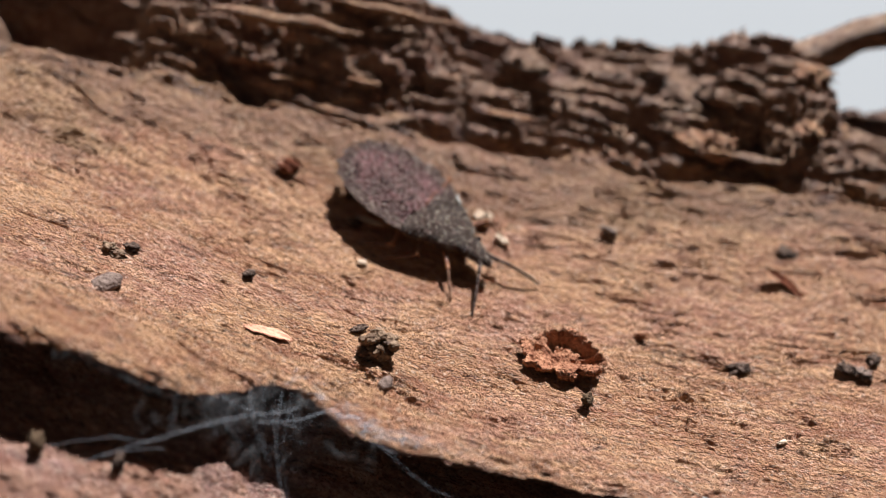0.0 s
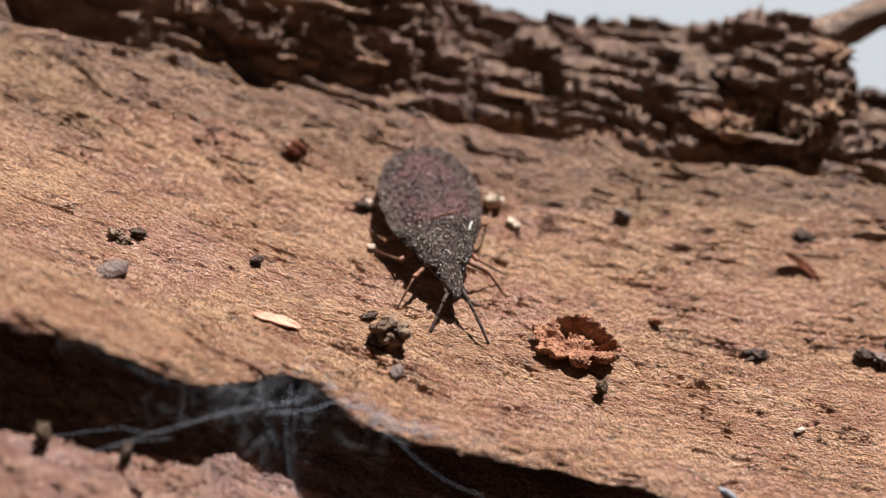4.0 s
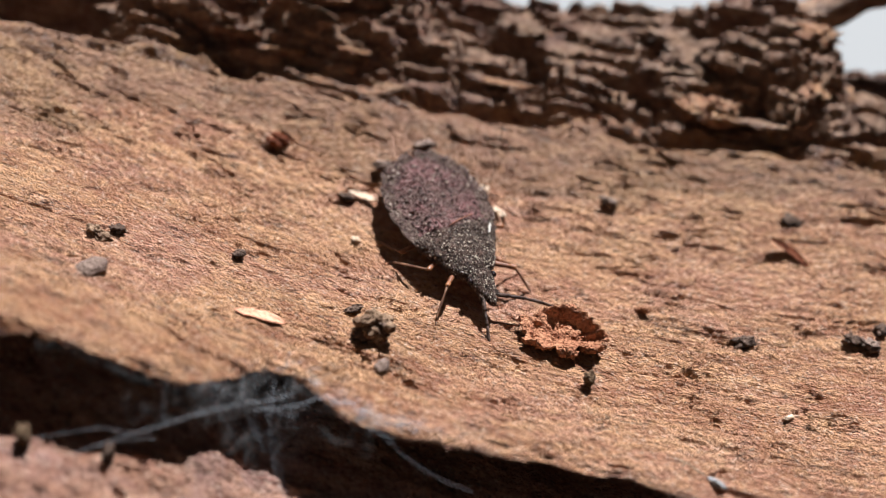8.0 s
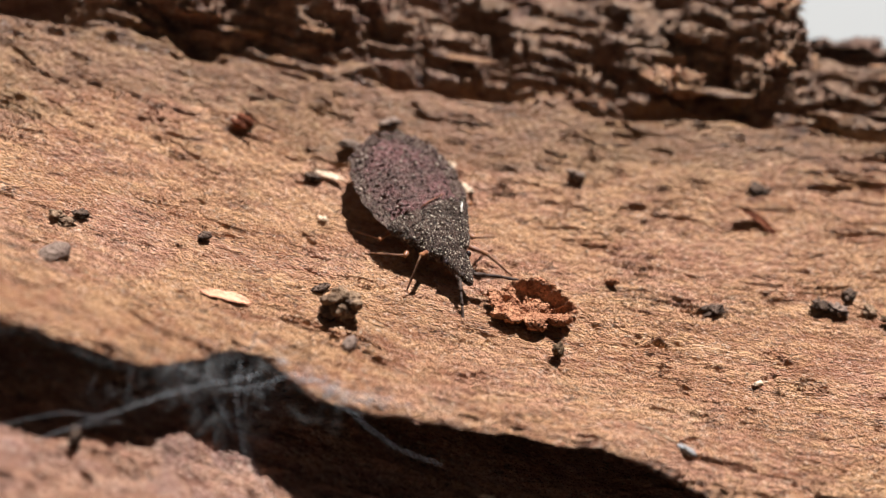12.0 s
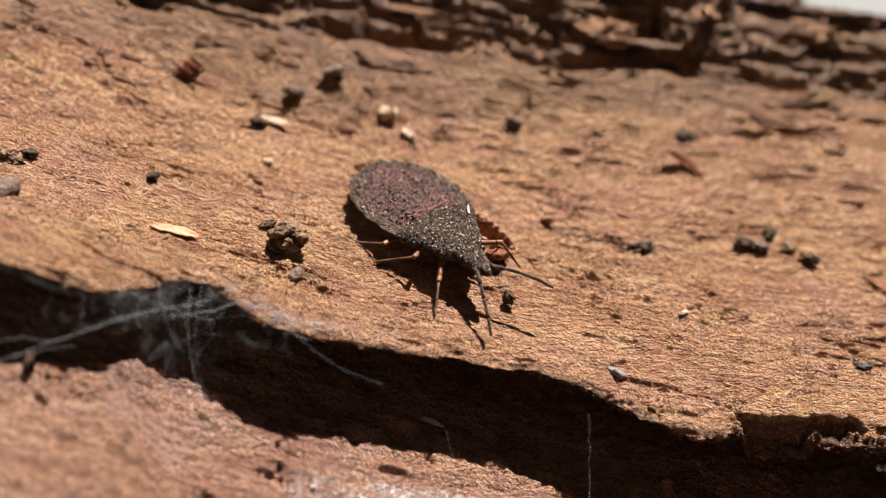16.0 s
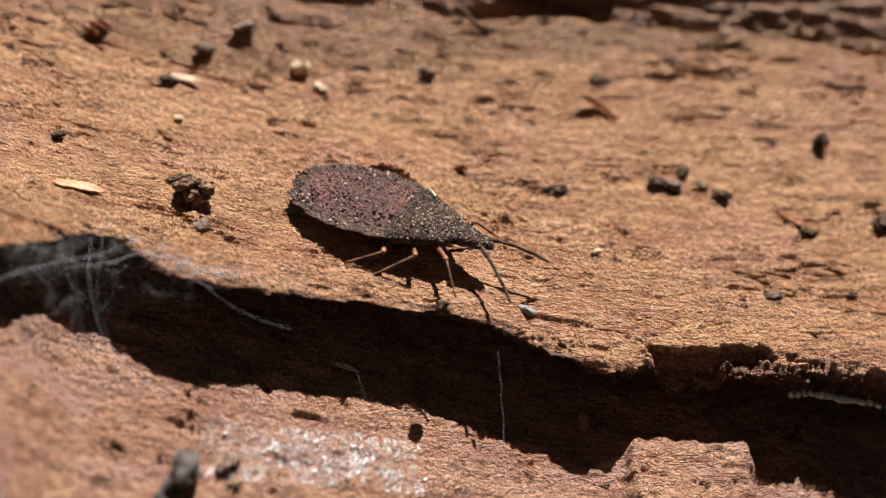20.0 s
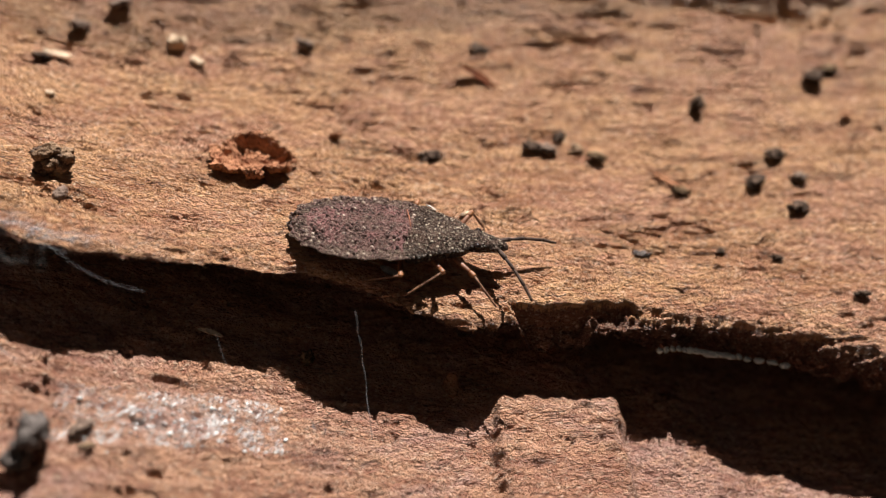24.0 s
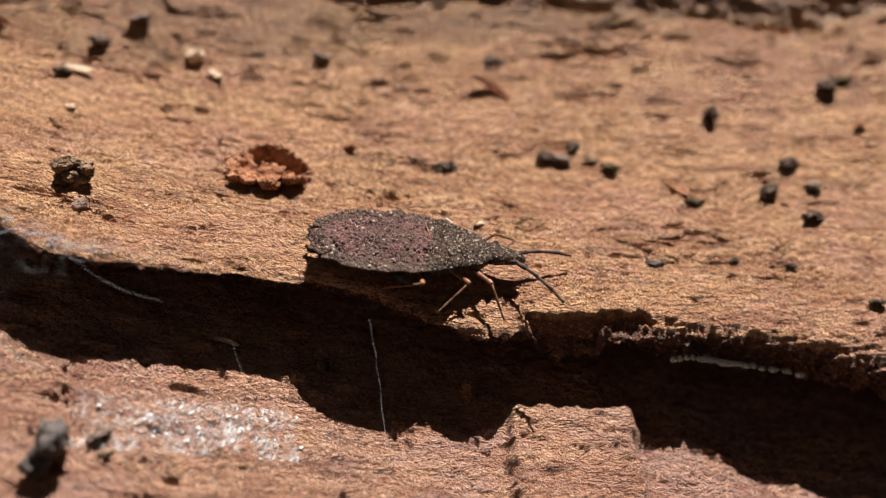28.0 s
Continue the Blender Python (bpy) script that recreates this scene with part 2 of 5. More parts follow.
def mesh_from(name, verts, faces, material, shaded=True):
    """A mesh from places in millimetres."""
    me = bpy.data.meshes.new(name)
    me.from_pydata((np.asarray(verts, float) * MM).tolist(), [], faces)
    me.materials.append(material)
    if shaded:
        me.polygons.foreach_set("use_smooth", [True] * len(me.polygons))
    me.update()
    return me


def grid_mesh(name, X, Y, Z, material, kinds=None):
    n, m = X.shape
    v = np.stack([X, Y, Z], -1).reshape(-1, 3) * MM
    i = np.arange(n * m).reshape(n, m)
    q = np.stack([i[:-1, :-1], i[:-1, 1:], i[1:, 1:], i[1:, :-1]], -1).reshape(-1, 4)
    me = bpy.data.meshes.new(name)
    me.vertices.add(len(v)), me.loops.add(q.size), me.polygons.add(len(q))
    me.vertices.foreach_set("co", v.ravel())
    me.loops.foreach_set("vertex_index", q.ravel().astype(np.int32))
    me.polygons.foreach_set("loop_start", np.arange(0, q.size, 4, dtype=np.int32))
    me.polygons.foreach_set("use_smooth", np.ones(len(q), bool))
    for q in material if isinstance(material, tuple) else (material,):
        me.materials.append(q)
    if kinds is not None:
        me.polygons.foreach_set("material_index", kinds.astype(np.int32).ravel())
    me.update(calc_edges=True)
    me.validate()
    return me


def part(name, me, parent=None, label=""):
    ob = new(name, me)
    if parent is not None:
        ob.parent = parent
    return tagged(ob, label)


def at_mm(ob, x, y, z, turn=None):
    ob.matrix_basis = Matrix.Translation(Vector((x, y, z)) * MM) @ (turn.to_4x4() if turn is not None else Matrix())
    return ob


# ---- the bark: an upper layer with a front lip and a rear ridge, over a lower layer ----
def base_height(x, y):
    y = np.minimum(y, 8.0) if isinstance(y, np.ndarray) else min(y, 8.0)
    x = np.clip(x, -30, 45)
    return (0.035 - 0.149 * x + 0.132 * y + 0.00346 * x * x + 0.0108 * x * y + 0.0344 * y * y
            - 2e-5 * x**3 - 5e-5 * x * x * y - 1.5e-4 * x * y * y + 0.00178 * y**3)


def lip_line(x):
    """The front edge of the upper layer."""
    y = -10.25 + 1.75 * np.exp(-((x + 7.0) / 1.9) ** 2)
    y = y - 2.0 * smooth(5.0, 12.2, x) + 0.5 * smooth(12.3, 13.1, x)
    y = y - 1.6 * smooth(21.5, 31.0, x) - 0.5 * smooth(-14, -26, x) + 0.5 * smooth(-9.5, -14.0, x)
    rag = smooth(4, 11, x)
    y = y + 0.10 * fbm(x * 0.8, x * 0 + 3.1, 3, 5) + (0.05 + 0.16 * rag) * fbm(x * 3.1, x * 0 + 7.7, 4, 6)
    return y


def ridge_line(x):
    return 6.75 - 0.05 * x - 0.0012 * x * x + 0.6 * fbm(x * 0.12, x * 0 + 1.5, 3, 11)


def crest_height(x):
    z = 8.25 - 2.9 * smooth(-6.2, 0.5, x) + 1.0 * smooth(10.0, 13.0, x) - 0.9 * smooth(14.0, 16.5, x)
    z = z - 2.6 * smooth(16.6, 17.8, x) - 0.9 * smooth(18, 30, x) + 0.12 * (-x - 4) * (x < -4)
    z = z + 0.25 * fbm(x * 0.7, x * 0 + 8.8, 4, 12)
    z = z - 0.40 * smooth(-3.0, 1.0, x)
    return z


def upper_height(x, y):
    """Height of the upper layer's top, with cracks and strata."""
    yb = ridge_line(x)
    z0 = base_height(x, np.minimum(y, yb + 0.8))
    # ridge of broken strata
    yc = yb + 5.4
    w = np.clip((y - yb) / (yc - yb), 0, 1)
    foot, rise = base_height(x, yb), np.maximum(crest_height(x) - base_height(x, yb), 0.3)
    wv = np.clip(w + 0.10 * fbm(x * 0.35, x * 0 + 2.2, 3, 59), 0, 1)
    lay = rise * (0.34 * smooth(0.18, 0.48, wv) + 0.66 * w**1.15) + np.minimum(rise, 3.0) / 3.0 * smooth(0.0, 0.5, w) * (0.75 * fbm(x * 0.16, y * 0.75, 3, 21) + 0.4 * fbm(x * 0.7, y * 1.7, 4, 22))
    thick = 0.50
    q = lay / thick + 0.35 * fbm(x * 0.1, x * 0 + 4, 2, 23) + 0.25 * fbm(x * 1.6, y * 2.2, 3, 24)
    fr = q - np.floor(q)
    lay = lay + thick * (np.floor(q) + smooth(0.0, 0.20, fr) - q)
    # crevices at the back of each tread, and pits in the face
    lay = lay - 0.40 * smooth(0.72, 0.90, fr) * smooth(1.0, 0.95, fr) * smooth(-0.25, 0.2, fbm(x * 0.25, y * 0.5, 3, 25))
    lay = lay - 1.5 * smooth(0.16, 0.34, fbm(x * 0.75, y * 0.3, 3, 26)) * smooth(0.06, 0.16, w) * smooth(0.75, 0.5, w) * smooth(-4.0, 3.0, x)
    on = smooth(-0.01, 0.10, (y - yb) / 5.4)
    z = z0 * (1 - on) + (foot + np.maximum(lay, 0)) * on
    # behind the crest it falls away
    z = z - 1.1 * np.maximum(y - yc - 1.6, 0)
    # hollow at the far left
    z = z - 5.0 * np.exp(-(((x + 20.5) / 3.6) ** 4)) * smooth(7.6, 8.4, y) * smooth(13.0, 11.0, y)
    # grain
    flat = 1 - 0.5 * on
    gx, gy = x * 0.16 - y * 0.02, y + grain_line(x) + 0.25 * fbm(x * 0.1, y * 0.2, 2, 40)
    z = z + flat * (0.11 * fbm(gx * 1.1, gy * 0.9, 3, 31) + 0.05 * fbm(gx * 2.4, gy * 2.4, 3, 32))
    z = z + 0.05 * fbm(x * 0.8, gy * 3.6, 3, 33) + 0.04 * fbm(x * 3.6, gy * 9.0, 3, 34)
    crack = np.abs(fbm(gx * 1.6, gy * 1.9, 3, 35))
    mask = smooth(0.02, 0.25, fbm(gx * 2.2 + 50, gy * 0.9, 2, 36))
    z = z - 0.24 * mask * (1 - smooth(0.02, 0.10, crack)) * flat
    hair = np.abs(fbm(gx * 2.4 + 11, gy * 4.4, 3, 45))
    mask = smooth(-0.05, 0.2, fbm(gx * 2.6 + 20, gy * 1.3, 2, 46))
    z = z - 0.14 * mask * (1 - smooth(0.02, 0.15, hair)) * flat
    chips = fbm(x * 1.3, gy * 3.6, 3, 47)
    z = z + 0.06 * (smooth(0.0, 0.24, chips) - 0.5) * smooth(-0.05, 0.3, fbm(x * 0.3, y * 0.5, 2, 48)) * flat
    # rough, lumpy strata near and on the ridge
    rim = y - lip_line(x)
    crust = smooth(10.5, 17, x) * (1 + 0.5 * fbm(x * 0.5, x * 0 + 6, 3, 43))
    cut = np.clip(1 - (rim + 0.45 * fbm(x * 1.7, y * 2.0, 4, 44)) / 0.7, 0, 1)
    z = z - crust * (0.22 * cut**1.3 + 0.35 * cut * 0.5 * fbm(x * 1.8, y * 4.5, 4, 41))
    # a broken-out hollow just behind the lip
    yh, xh = y + 0.45 * fbm(x * 0.9, x * 0 + 5, 4, 49), x + 0.5 * fbm(x * 0.8, y * 1.5, 3, 50)
    hollow = smooth(13.0, 13.9, xh + 0.9 * (yh + 11.2)) * smooth(19.0, 17.6, xh) * smooth(-11.0, -11.35, yh)
    hollow = hollow * (1 - smooth(15.9, 16.6, xh) * smooth(-11.3, -11.55, yh) * (0.75 + 0.4 * fbm(x * 2.4, y * 3, 3, 57)))
    z = z - 1.2 * np.clip(hollow, 0, 1) * (1 + 0.3 * fbm(x * 1.8, y * 2.5, 3, 58))
    z = z - 0.12 * smooth(2.4, 0.2, rim) * np.maximum(fbm(x * 0.7, y * 2.6, 4, 42), 0) * 2
    near = smooth(-1.3, 1.0, y - yb)
    z = z + near * (0.30 * fbm(x * 0.35, y * 2.2, 4, 37) + 0.16 * fbm(x * 1.5, y * 3.6, 4, 38))
    slot = np.abs(fbm(x * 0.15 + 9, y * 1.15 + 0.12 * x, 3, 39))
    z = z - smooth(-0.2, 0.6, y - yb) * (0.95 + 0.5 * smooth(0.0, 4.0, x)) * (1 - smooth(0.03, 0.20, slot))
    # a long crevice along the ridge's foot
    cleft = y - yb - 0.35 - 0.35 * fbm(x * 0.25, x * 0 + 3, 3, 27)
    z = z - 0.8 * np.exp(-(cleft / 0.28) ** 2) * smooth(-0.35, 0.1, fbm(x * 0.18, x * 0 + 7, 2, 28)) * smooth(-5.0, 0.0, x)
    return z


def lower_height(x, y):
    z = -1.35 - 0.225 * x + 0.16 * y + 0.0006 * x * x
    z = z - 0.03 * np.maximum(-17.5 - y, 0) ** 1.6 + 1.5 * smooth(-7.7, -9.9, x) - 0.15 * smooth(-4.5, -7.2, x) - 0.62 * smooth(1.0, 5.0, x)
    rag = 0.35 * fbm(x * 1.3, y * 1.1, 3, 56)
    z = z + 0.88 * smooth(11.9, 12.7, x + rag) * smooth(18.0, 17.2, x + rag) * smooth(-12.4, -13.4, y + rag) - 0.70 * smooth(17.1, 18.1, x + rag) + 0.30 * np.exp(-((x - 19.8) / 1.0) ** 2) - 0.45 * smooth(21.0, 23.0, x)
    gx, gy = x * 0.3, y + grain_line(x)
    z = z + 0.28 * fbm(x * 0.16, y * 0.3, 3, 51) + 0.14 * fbm(gx, gy * 1.1, 4, 52) + 0.16 * fbm(x * 1.2, gy * 3.4, 4, 53) + 0.07 * fbm(x * 4.5, gy * 7.0, 3, 55)
    flaky = fbm(x * 0.35, gy * 2.2, 3, 68)
    z = z + 0.10 * (smooth(0.0, 0.16, flaky) - 0.5) + 0.06 * (smooth(0.0, 0.16, fbm(x * 0.8, gy * 4.0, 3, 69)) - 0.5)
    crack = np.abs(fbm(gx * 1.3, gy * 1.2, 3, 54))
    return z - 0.20 * (1 - smooth(0.02, 0.10, crack)) * smooth(-0.1, 0.3, fbm(x * 0.5, gy * 0.8, 2, 60))


def build_upper():
    thing = tagged(new("bark_slab"), "thick slab of reddish-brown bark with ragged front lip and crumbling ridge", "bark")
    xs = np.concatenate([np.linspace(-34, -19, 60, endpoint=False), np.linspace(-19, 33, 1300, endpoint=False), np.linspace(33, 48, 40)])
    v = np.concatenate([np.linspace(0, 0.62, 410, endpoint=False), np.linspace(0.62, 1, 180)])
    X, V = np.meshgrid(xs, v, indexing="ij")
    yl = lip_line(X)
    Y = yl + (16.5 - yl) * V
    Z = upper_height(X, Y)
    edge = np.clip((Y - yl) / 0.5, 0, 1)
    Z = Z - 0.30 * (1 - edge) ** 2
    # torn bark with painted-in shade lines the hollow behind the lip, and weathered bark the ridge
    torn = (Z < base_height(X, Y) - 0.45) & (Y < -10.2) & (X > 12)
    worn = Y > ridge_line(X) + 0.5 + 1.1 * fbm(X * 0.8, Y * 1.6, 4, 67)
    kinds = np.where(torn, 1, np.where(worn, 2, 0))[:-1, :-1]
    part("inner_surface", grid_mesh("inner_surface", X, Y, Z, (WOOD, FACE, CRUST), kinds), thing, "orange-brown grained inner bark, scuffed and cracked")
    # the broken face of the lip and its hollow underside
    xs2 = np.concatenate([np.linspace(-34, -17, 90, endpoint=False), np.linspace(-17, 32, 900, endpoint=False), np.linspace(32, 48, 60)])
    s = np.concatenate([np.linspace(0, 1, 22), np.linspace(1.05, 2, 18)])
    X, S = np.meshgrid(xs2, s, indexing="ij")
    yl = lip_line(X)
    zl = upper_height(X, yl) - 0.30
    wide = smooth(16.5, 20.5, X)
    thick = 0.50 + 0.95 * wide + 0.22 * fbm(X * 0.5, X * 0 + 2, 3, 61) - 0.25 * smooth(13.2, 14, X) * (1 - wide)
    d = np.minimum(S, 1)
    Y = yl + 0.25 * d + (0.25 + 0.25 * wide) * np.minimum(d * 4, 1) * fbm(X * 1.6, d * 4.5, 4, 62) + 0.16 * np.minimum(d * 4, 1) * fbm(X * 4.5, d * 9, 3, 66) + np.maximum(S - 1, 0) * 7.5
    Z = zl - thick * d + 0.10 * np.sin(d * 3.14) * fbm(X * 2.3, S * 5, 4, 63) - 0.3 * np.maximum(S - 1, 0)
    Z = np.where(S > 1, np.minimum(Z, base_height(X, Y) - 0.6), Z)
    Y = np.where(S == 0, yl, Y)
    Z = np.where(S == 0, zl, Z)
    part("broken_edge", grid_mesh("broken_edge", X, Y, Z, FACE), thing, "ragged broken edge of the bark, dark red with shade painted in")
    # the back, down to the ground
    xs3 = np.linspace(-34, 48, 160)
    X, S = np.meshgrid(xs3, np.linspace(0, 1, 24), indexing="ij")
    zt = upper_height(X, X * 0 + 16.5)
    Z = zt + (-30 - zt) * S
    Y = 16.5 + 2.5 * np.sin(S * 2.2) + 0.5 * fbm(X * 0.4, S * 6, 3, 64) * np.minimum(S * 8, 1)
    part("outer_face", grid_mesh("outer_face", X, Y, Z, CRUST), thing, "dark furrowed outer bark")
    return thing


def build_lower():
    thing = tagged(new("lower_bark_layer"), "lower layer of reddish fibrous bark lying on the ground", "bark")
    xs = np.concatenate([np.linspace(-34, -17, 50, endpoint=False), np.linspace(-17, 31, 700, endpoint=False), np.linspace(31, 48, 40)])
    ys = np.concatenate([np.linspace(-30, -19, 40, endpoint=False), np.linspace(-19, -8.5, 170, endpoint=False), np.linspace(-8.5, -1.5, 30)])
    X, Y = np.meshgrid(xs, ys, indexing="ij")
    Z = lower_height(X, Y)
    Z = np.minimum(Z + 6.0 * smooth(-6.5, -2.0, Y), base_height(X, Y) - 0.9)
    part("fibrous_surface", grid_mesh("fibrous_surface", X, Y, Z, LOWER), thing)
    xs3 = np.linspace(-34, 48, 160)
    X, S = np.meshgrid(xs3, np.linspace(0, 1, 16), indexing="ij")
    zt = lower_height(X, X * 0 - 30)
    Z = zt + (-30 - zt) * S
    Y = -30 - 2.0 * np.sin(S * 2.5) + 0.4 * fbm(X * 0.4, S * 6, 3, 65) * np.minimum(S * 8, 1)
    part("front_face", grid_mesh("front_face", X[:, ::-1], Y[:, ::-1], Z[:, ::-1], CRUST), thing)
    return thing


bark = build_upper()
lower = build_lower()
for ob, x in ((bark, -34.0), (bark, 48.0)):
    # sawn ends that close the block
    ys = np.linspace(-30, 17.5, 60)
    top = np.where(ys > -9.5, upper_height(ys * 0 + x, ys), lower_height(ys * 0 + x, np.minimum(ys, -1.6)))
    Y, S = np.meshgrid(ys, np.linspace(0, 1, 8), indexing="ij")
    Z = top[:, None] + (-30 - top[:, None]) * S
    part("end_face", grid_mesh("end_face", np.full_like(Y, x), Y, Z, CRUST), ob)

g = np.array([-150000.0, -300, -100, 0, 100, 300, 150000])
X, Y = np.meshgrid(g, g, indexing="ij")
tagged(new("ground", grid_mesh("ground", X, Y, X * 0 - 30.0, DARK_GROUND)), "unseen ground kept dark to limit bounce light", "ground", kind="structure")


def slab(name, x0, x1, y0, y1, z0, z1, material):
    v = [(x, y, z) for z in (z0, z1) for y in (y0, y1) for x in (x0, x1)]
    f = [(0, 2, 3, 1), (4, 5, 7, 6), (0, 1, 5, 4), (2, 6, 7, 3), (0, 4, 6, 2), (1, 3, 7, 5)]
    return new(name, mesh_from(name, v, f, material, False))


tagged(slab("backdrop", -420, 420, 21, 700, -30, -27, BOARD), "pale grey-white board lying behind the bark", "board", kind="structure")
# unseen walls, added only to cut sky fill from three sides
for name, x0, x1, y0, y1 in (("sky_block_south", -460, 460, -420, -380), ("sky_block_east", 420, 460, -380, 700), ("sky_block_west", -460, -420, -380, 700)):
    tagged(slab(name, x0, x1, y0, y1, -30, 1300, SKY_BLOCK), "unseen dark wall added to block sky light", "wall", kind="structure")


def lookup(fn, x0, x1, y0, y1, step=0.08):
    """A quick reader of a height, from a fine table of it."""
    nx, ny = int((x1 - x0) / step), int((y1 - y0) / step)
    gx, gy = np.meshgrid(x0 + step * np.arange(nx), y0 + step * np.arange(ny), indexing="ij")
    table = fn(gx, gy)

    def read(x, y):
        u, v = min(max((x - x0) / step, 0), nx - 2), min(max((y - y0) / step, 0), ny - 2)
        i, j = int(u), int(v)
        u, v = u - i, v - j
        return float((table[i, j] * (1 - u) + table[i + 1, j] * u) * (1 - v) + (table[i, j + 1] * (1 - u) + table[i + 1, j + 1] * u) * v)

    return read


top_of = lookup(upper_height, -26, 34, -14.5, 14.5)
low_of = lookup(lower_height, -26, 34, -20, -4)
_lip_x = np.linspace(-34, 48, 1641)
_lip_y = lip_line(_lip_x)


def lip_at(x):
    return float(np.interp(x, _lip_x, _lip_y))


# ---- loose flakes and splinters of the ridge ----
def plate_mesh(name, lx, ly, lz, seed, material, n=40, m=5):
    """A ragged slab, grained along x."""
    rows = []
    for j in range(m + 1):
        s = j / m
        for i in range(n):
            a = 2 * math.pi * i / n
            ca, sa = math.cos(a), math.sin(a)
            r = (abs(ca) ** 3 + abs(sa) ** 3) ** (-1 / 3)
            r *= 1 + 0.42 * float(fbm(np.array([ca * 3 + seed]), np.array([sa * 2.5 + s * 1.5]), 4, seed, 0.65)[0])
            k = (0.80, 0.98, 1.0, 0.97, 0.9, 0.7)[min(j, 5)]
            lump = 0.25 * lz * float(fbm(np.array([ca * 3 + seed]), np.array([sa * 3.0]), 2, seed + 3)[0])
            rows.append((lx / 2 * r * ca * k, ly / 2 * r * sa * k, lz * (0.5 - s) + lump))
    faces = [(j * n + i, (j + 1) * n + i, (j + 1) * n + (i + 1) % n, j * n + (i + 1) % n) for j in range(m) for i in range(n)]
    faces.append(tuple(range(n)))
    faces.append(tuple(range(m * n, m * n + n))[::-1])
    return mesh_from(name, rows, faces, material, False)


def stick_mesh(name, points, radii, material, sides=9, rough=0.1, seed=1):
    """A tapering rod along a line of points."""
    verts, faces = [], []
    for k, (p, r) in enumerate(zip(points, radii)):
        p = Vector(p)
        a = Vector(points[min(k + 1, len(points) - 1)]) - Vector(points[max(k - 1, 0)])
        q = a.to_track_quat("Z", "Y").to_matrix()
        for i in range(sides):
            t = 2 * math.pi * i / sides
            w = r * (1 + rough * noise.noise(Vector((k * 0.9 + seed, math.cos(t) * 1.5, math.sin(t) * 1.5))))
            verts.append(p + q @ Vector((w * math.cos(t), w * math.sin(t), 0)))
    n = len(points)
    for k in range(n - 1):
        for i in range(sides):
            faces.append((k * sides + i, k * sides + (i + 1) % sides, (k + 1) * sides + (i + 1) % sides, (k + 1) * sides + i))
    faces.append(tuple(range(sides))[::-1])
    faces.append(tuple(range((n - 1) * sides, n * sides)))
    return mesh_from(name, [tuple(v) for v in verts], faces, material)


rng = random.Random(7)
plate_shapes = [plate_mesh("bark_flake", 1, 1, 1, s, CRUST if s % 3 else WOOD) for s in range(9)]
for k in range(42):
    x = rng.uniform(-24, 32)
    w = rng.uniform(0.12, 1.0)
    y = float(ridge_line(np.array([x]))[0]) + 0.3 + 5.2 * w
    f = part("bark_flake", plate_shapes[rng.randrange(9)], bark)
    lx, ly, lz = rng.uniform(1.2, 3.6), rng.uniform(0.4, 0.9), rng.uniform(0.15, 0.35)
    f.matrix_basis = (Matrix.Translation(Vector((x, y, top_of(x, y) - lz * 0.42)) * MM)
                      @ Euler((radians(rng.uniform(-25, 12)), radians(rng.uniform(2, 12)), radians(rng.uniform(-12, 4)))).to_matrix().to_4x4()
                      @ Matrix.Diagonal((lx, ly, lz, 1)))


def bent(a, b, n, sag, seed):
    a, b = Vector(a), Vector(b)
    r = random.Random(seed)
    return [a.lerp(b, k / (n - 1)) + Vector((r.uniform(-1, 1), r.uniform(-1, 1), r.uniform(-1, 1))) * sag * (0 < k < n - 1) for k in range(n)]


part("splinter", stick_mesh("splinter", bent((14.4, 12.3, 4.9), (30.0, 14.5, 9.9), 12, 0.16, 3), [0.9, 0.85, 0.8, 0.78, 0.8, 0.72, 0.7, 0.66, 0.6, 0.5, 0.4, 0.2], CRUST, 12, 0.8, 4), bark, "long pale broken splinter")
for k, (a, b, r) in enumerate((((-9.5, 11.2, 9.6), (-2.6, 11.8, 7.6), 0.26), ((-8.0, 10.5, 8.6), (-1.2, 11.4, 6.9), 0.22), ((-13.0, 9.5, 8.4), (-6.0, 9.6, 7.2), 0.3))):
    part("splinter", stick_mesh("splinter", bent(a, b, 8, 0.12, 9 + k), [r * q for q in (0.5, 0.9, 1, 1, 0.9, 0.8, 0.6, 0.3)], WOOD, 7, 0.5, k), bark)


# ---- loose crumbs on the bark ----
def blob_verts(rx, ry, rz, centre, seed, lump=0.22, facet=1.0, nu=22, nv=13):
    verts, faces = [], []
    for j in range(nv + 1):
        b = math.pi * j / nv
        for i in range(nu):
            a = 2 * math.pi * i / nu
            d = Vector((math.cos(a) * math.sin(b), math.sin(a) * math.sin(b), math.cos(b)))
            s = 1 + lump * noise.fractal(d * 1.9 * facet + Vector((seed * 3.7, seed * 1.3, 0)), 0.6, 2.1, 5) - 0.5 * lump * max(0.0, noise.noise(d * 1.3 + Vector((0, seed * 2.3, seed))))
            verts.append((centre[0] + rx * d.x * s, centre[1] + ry * d.y * s, centre[2] + rz * d.z * s))
    for j in range(nv):
        for i in range(nu):
            faces.append((j * nu + i, (j + 1) * nu + i, (j + 1) * nu + (i + 1) % nu, j * nu + (i + 1) % nu))
    return verts, faces


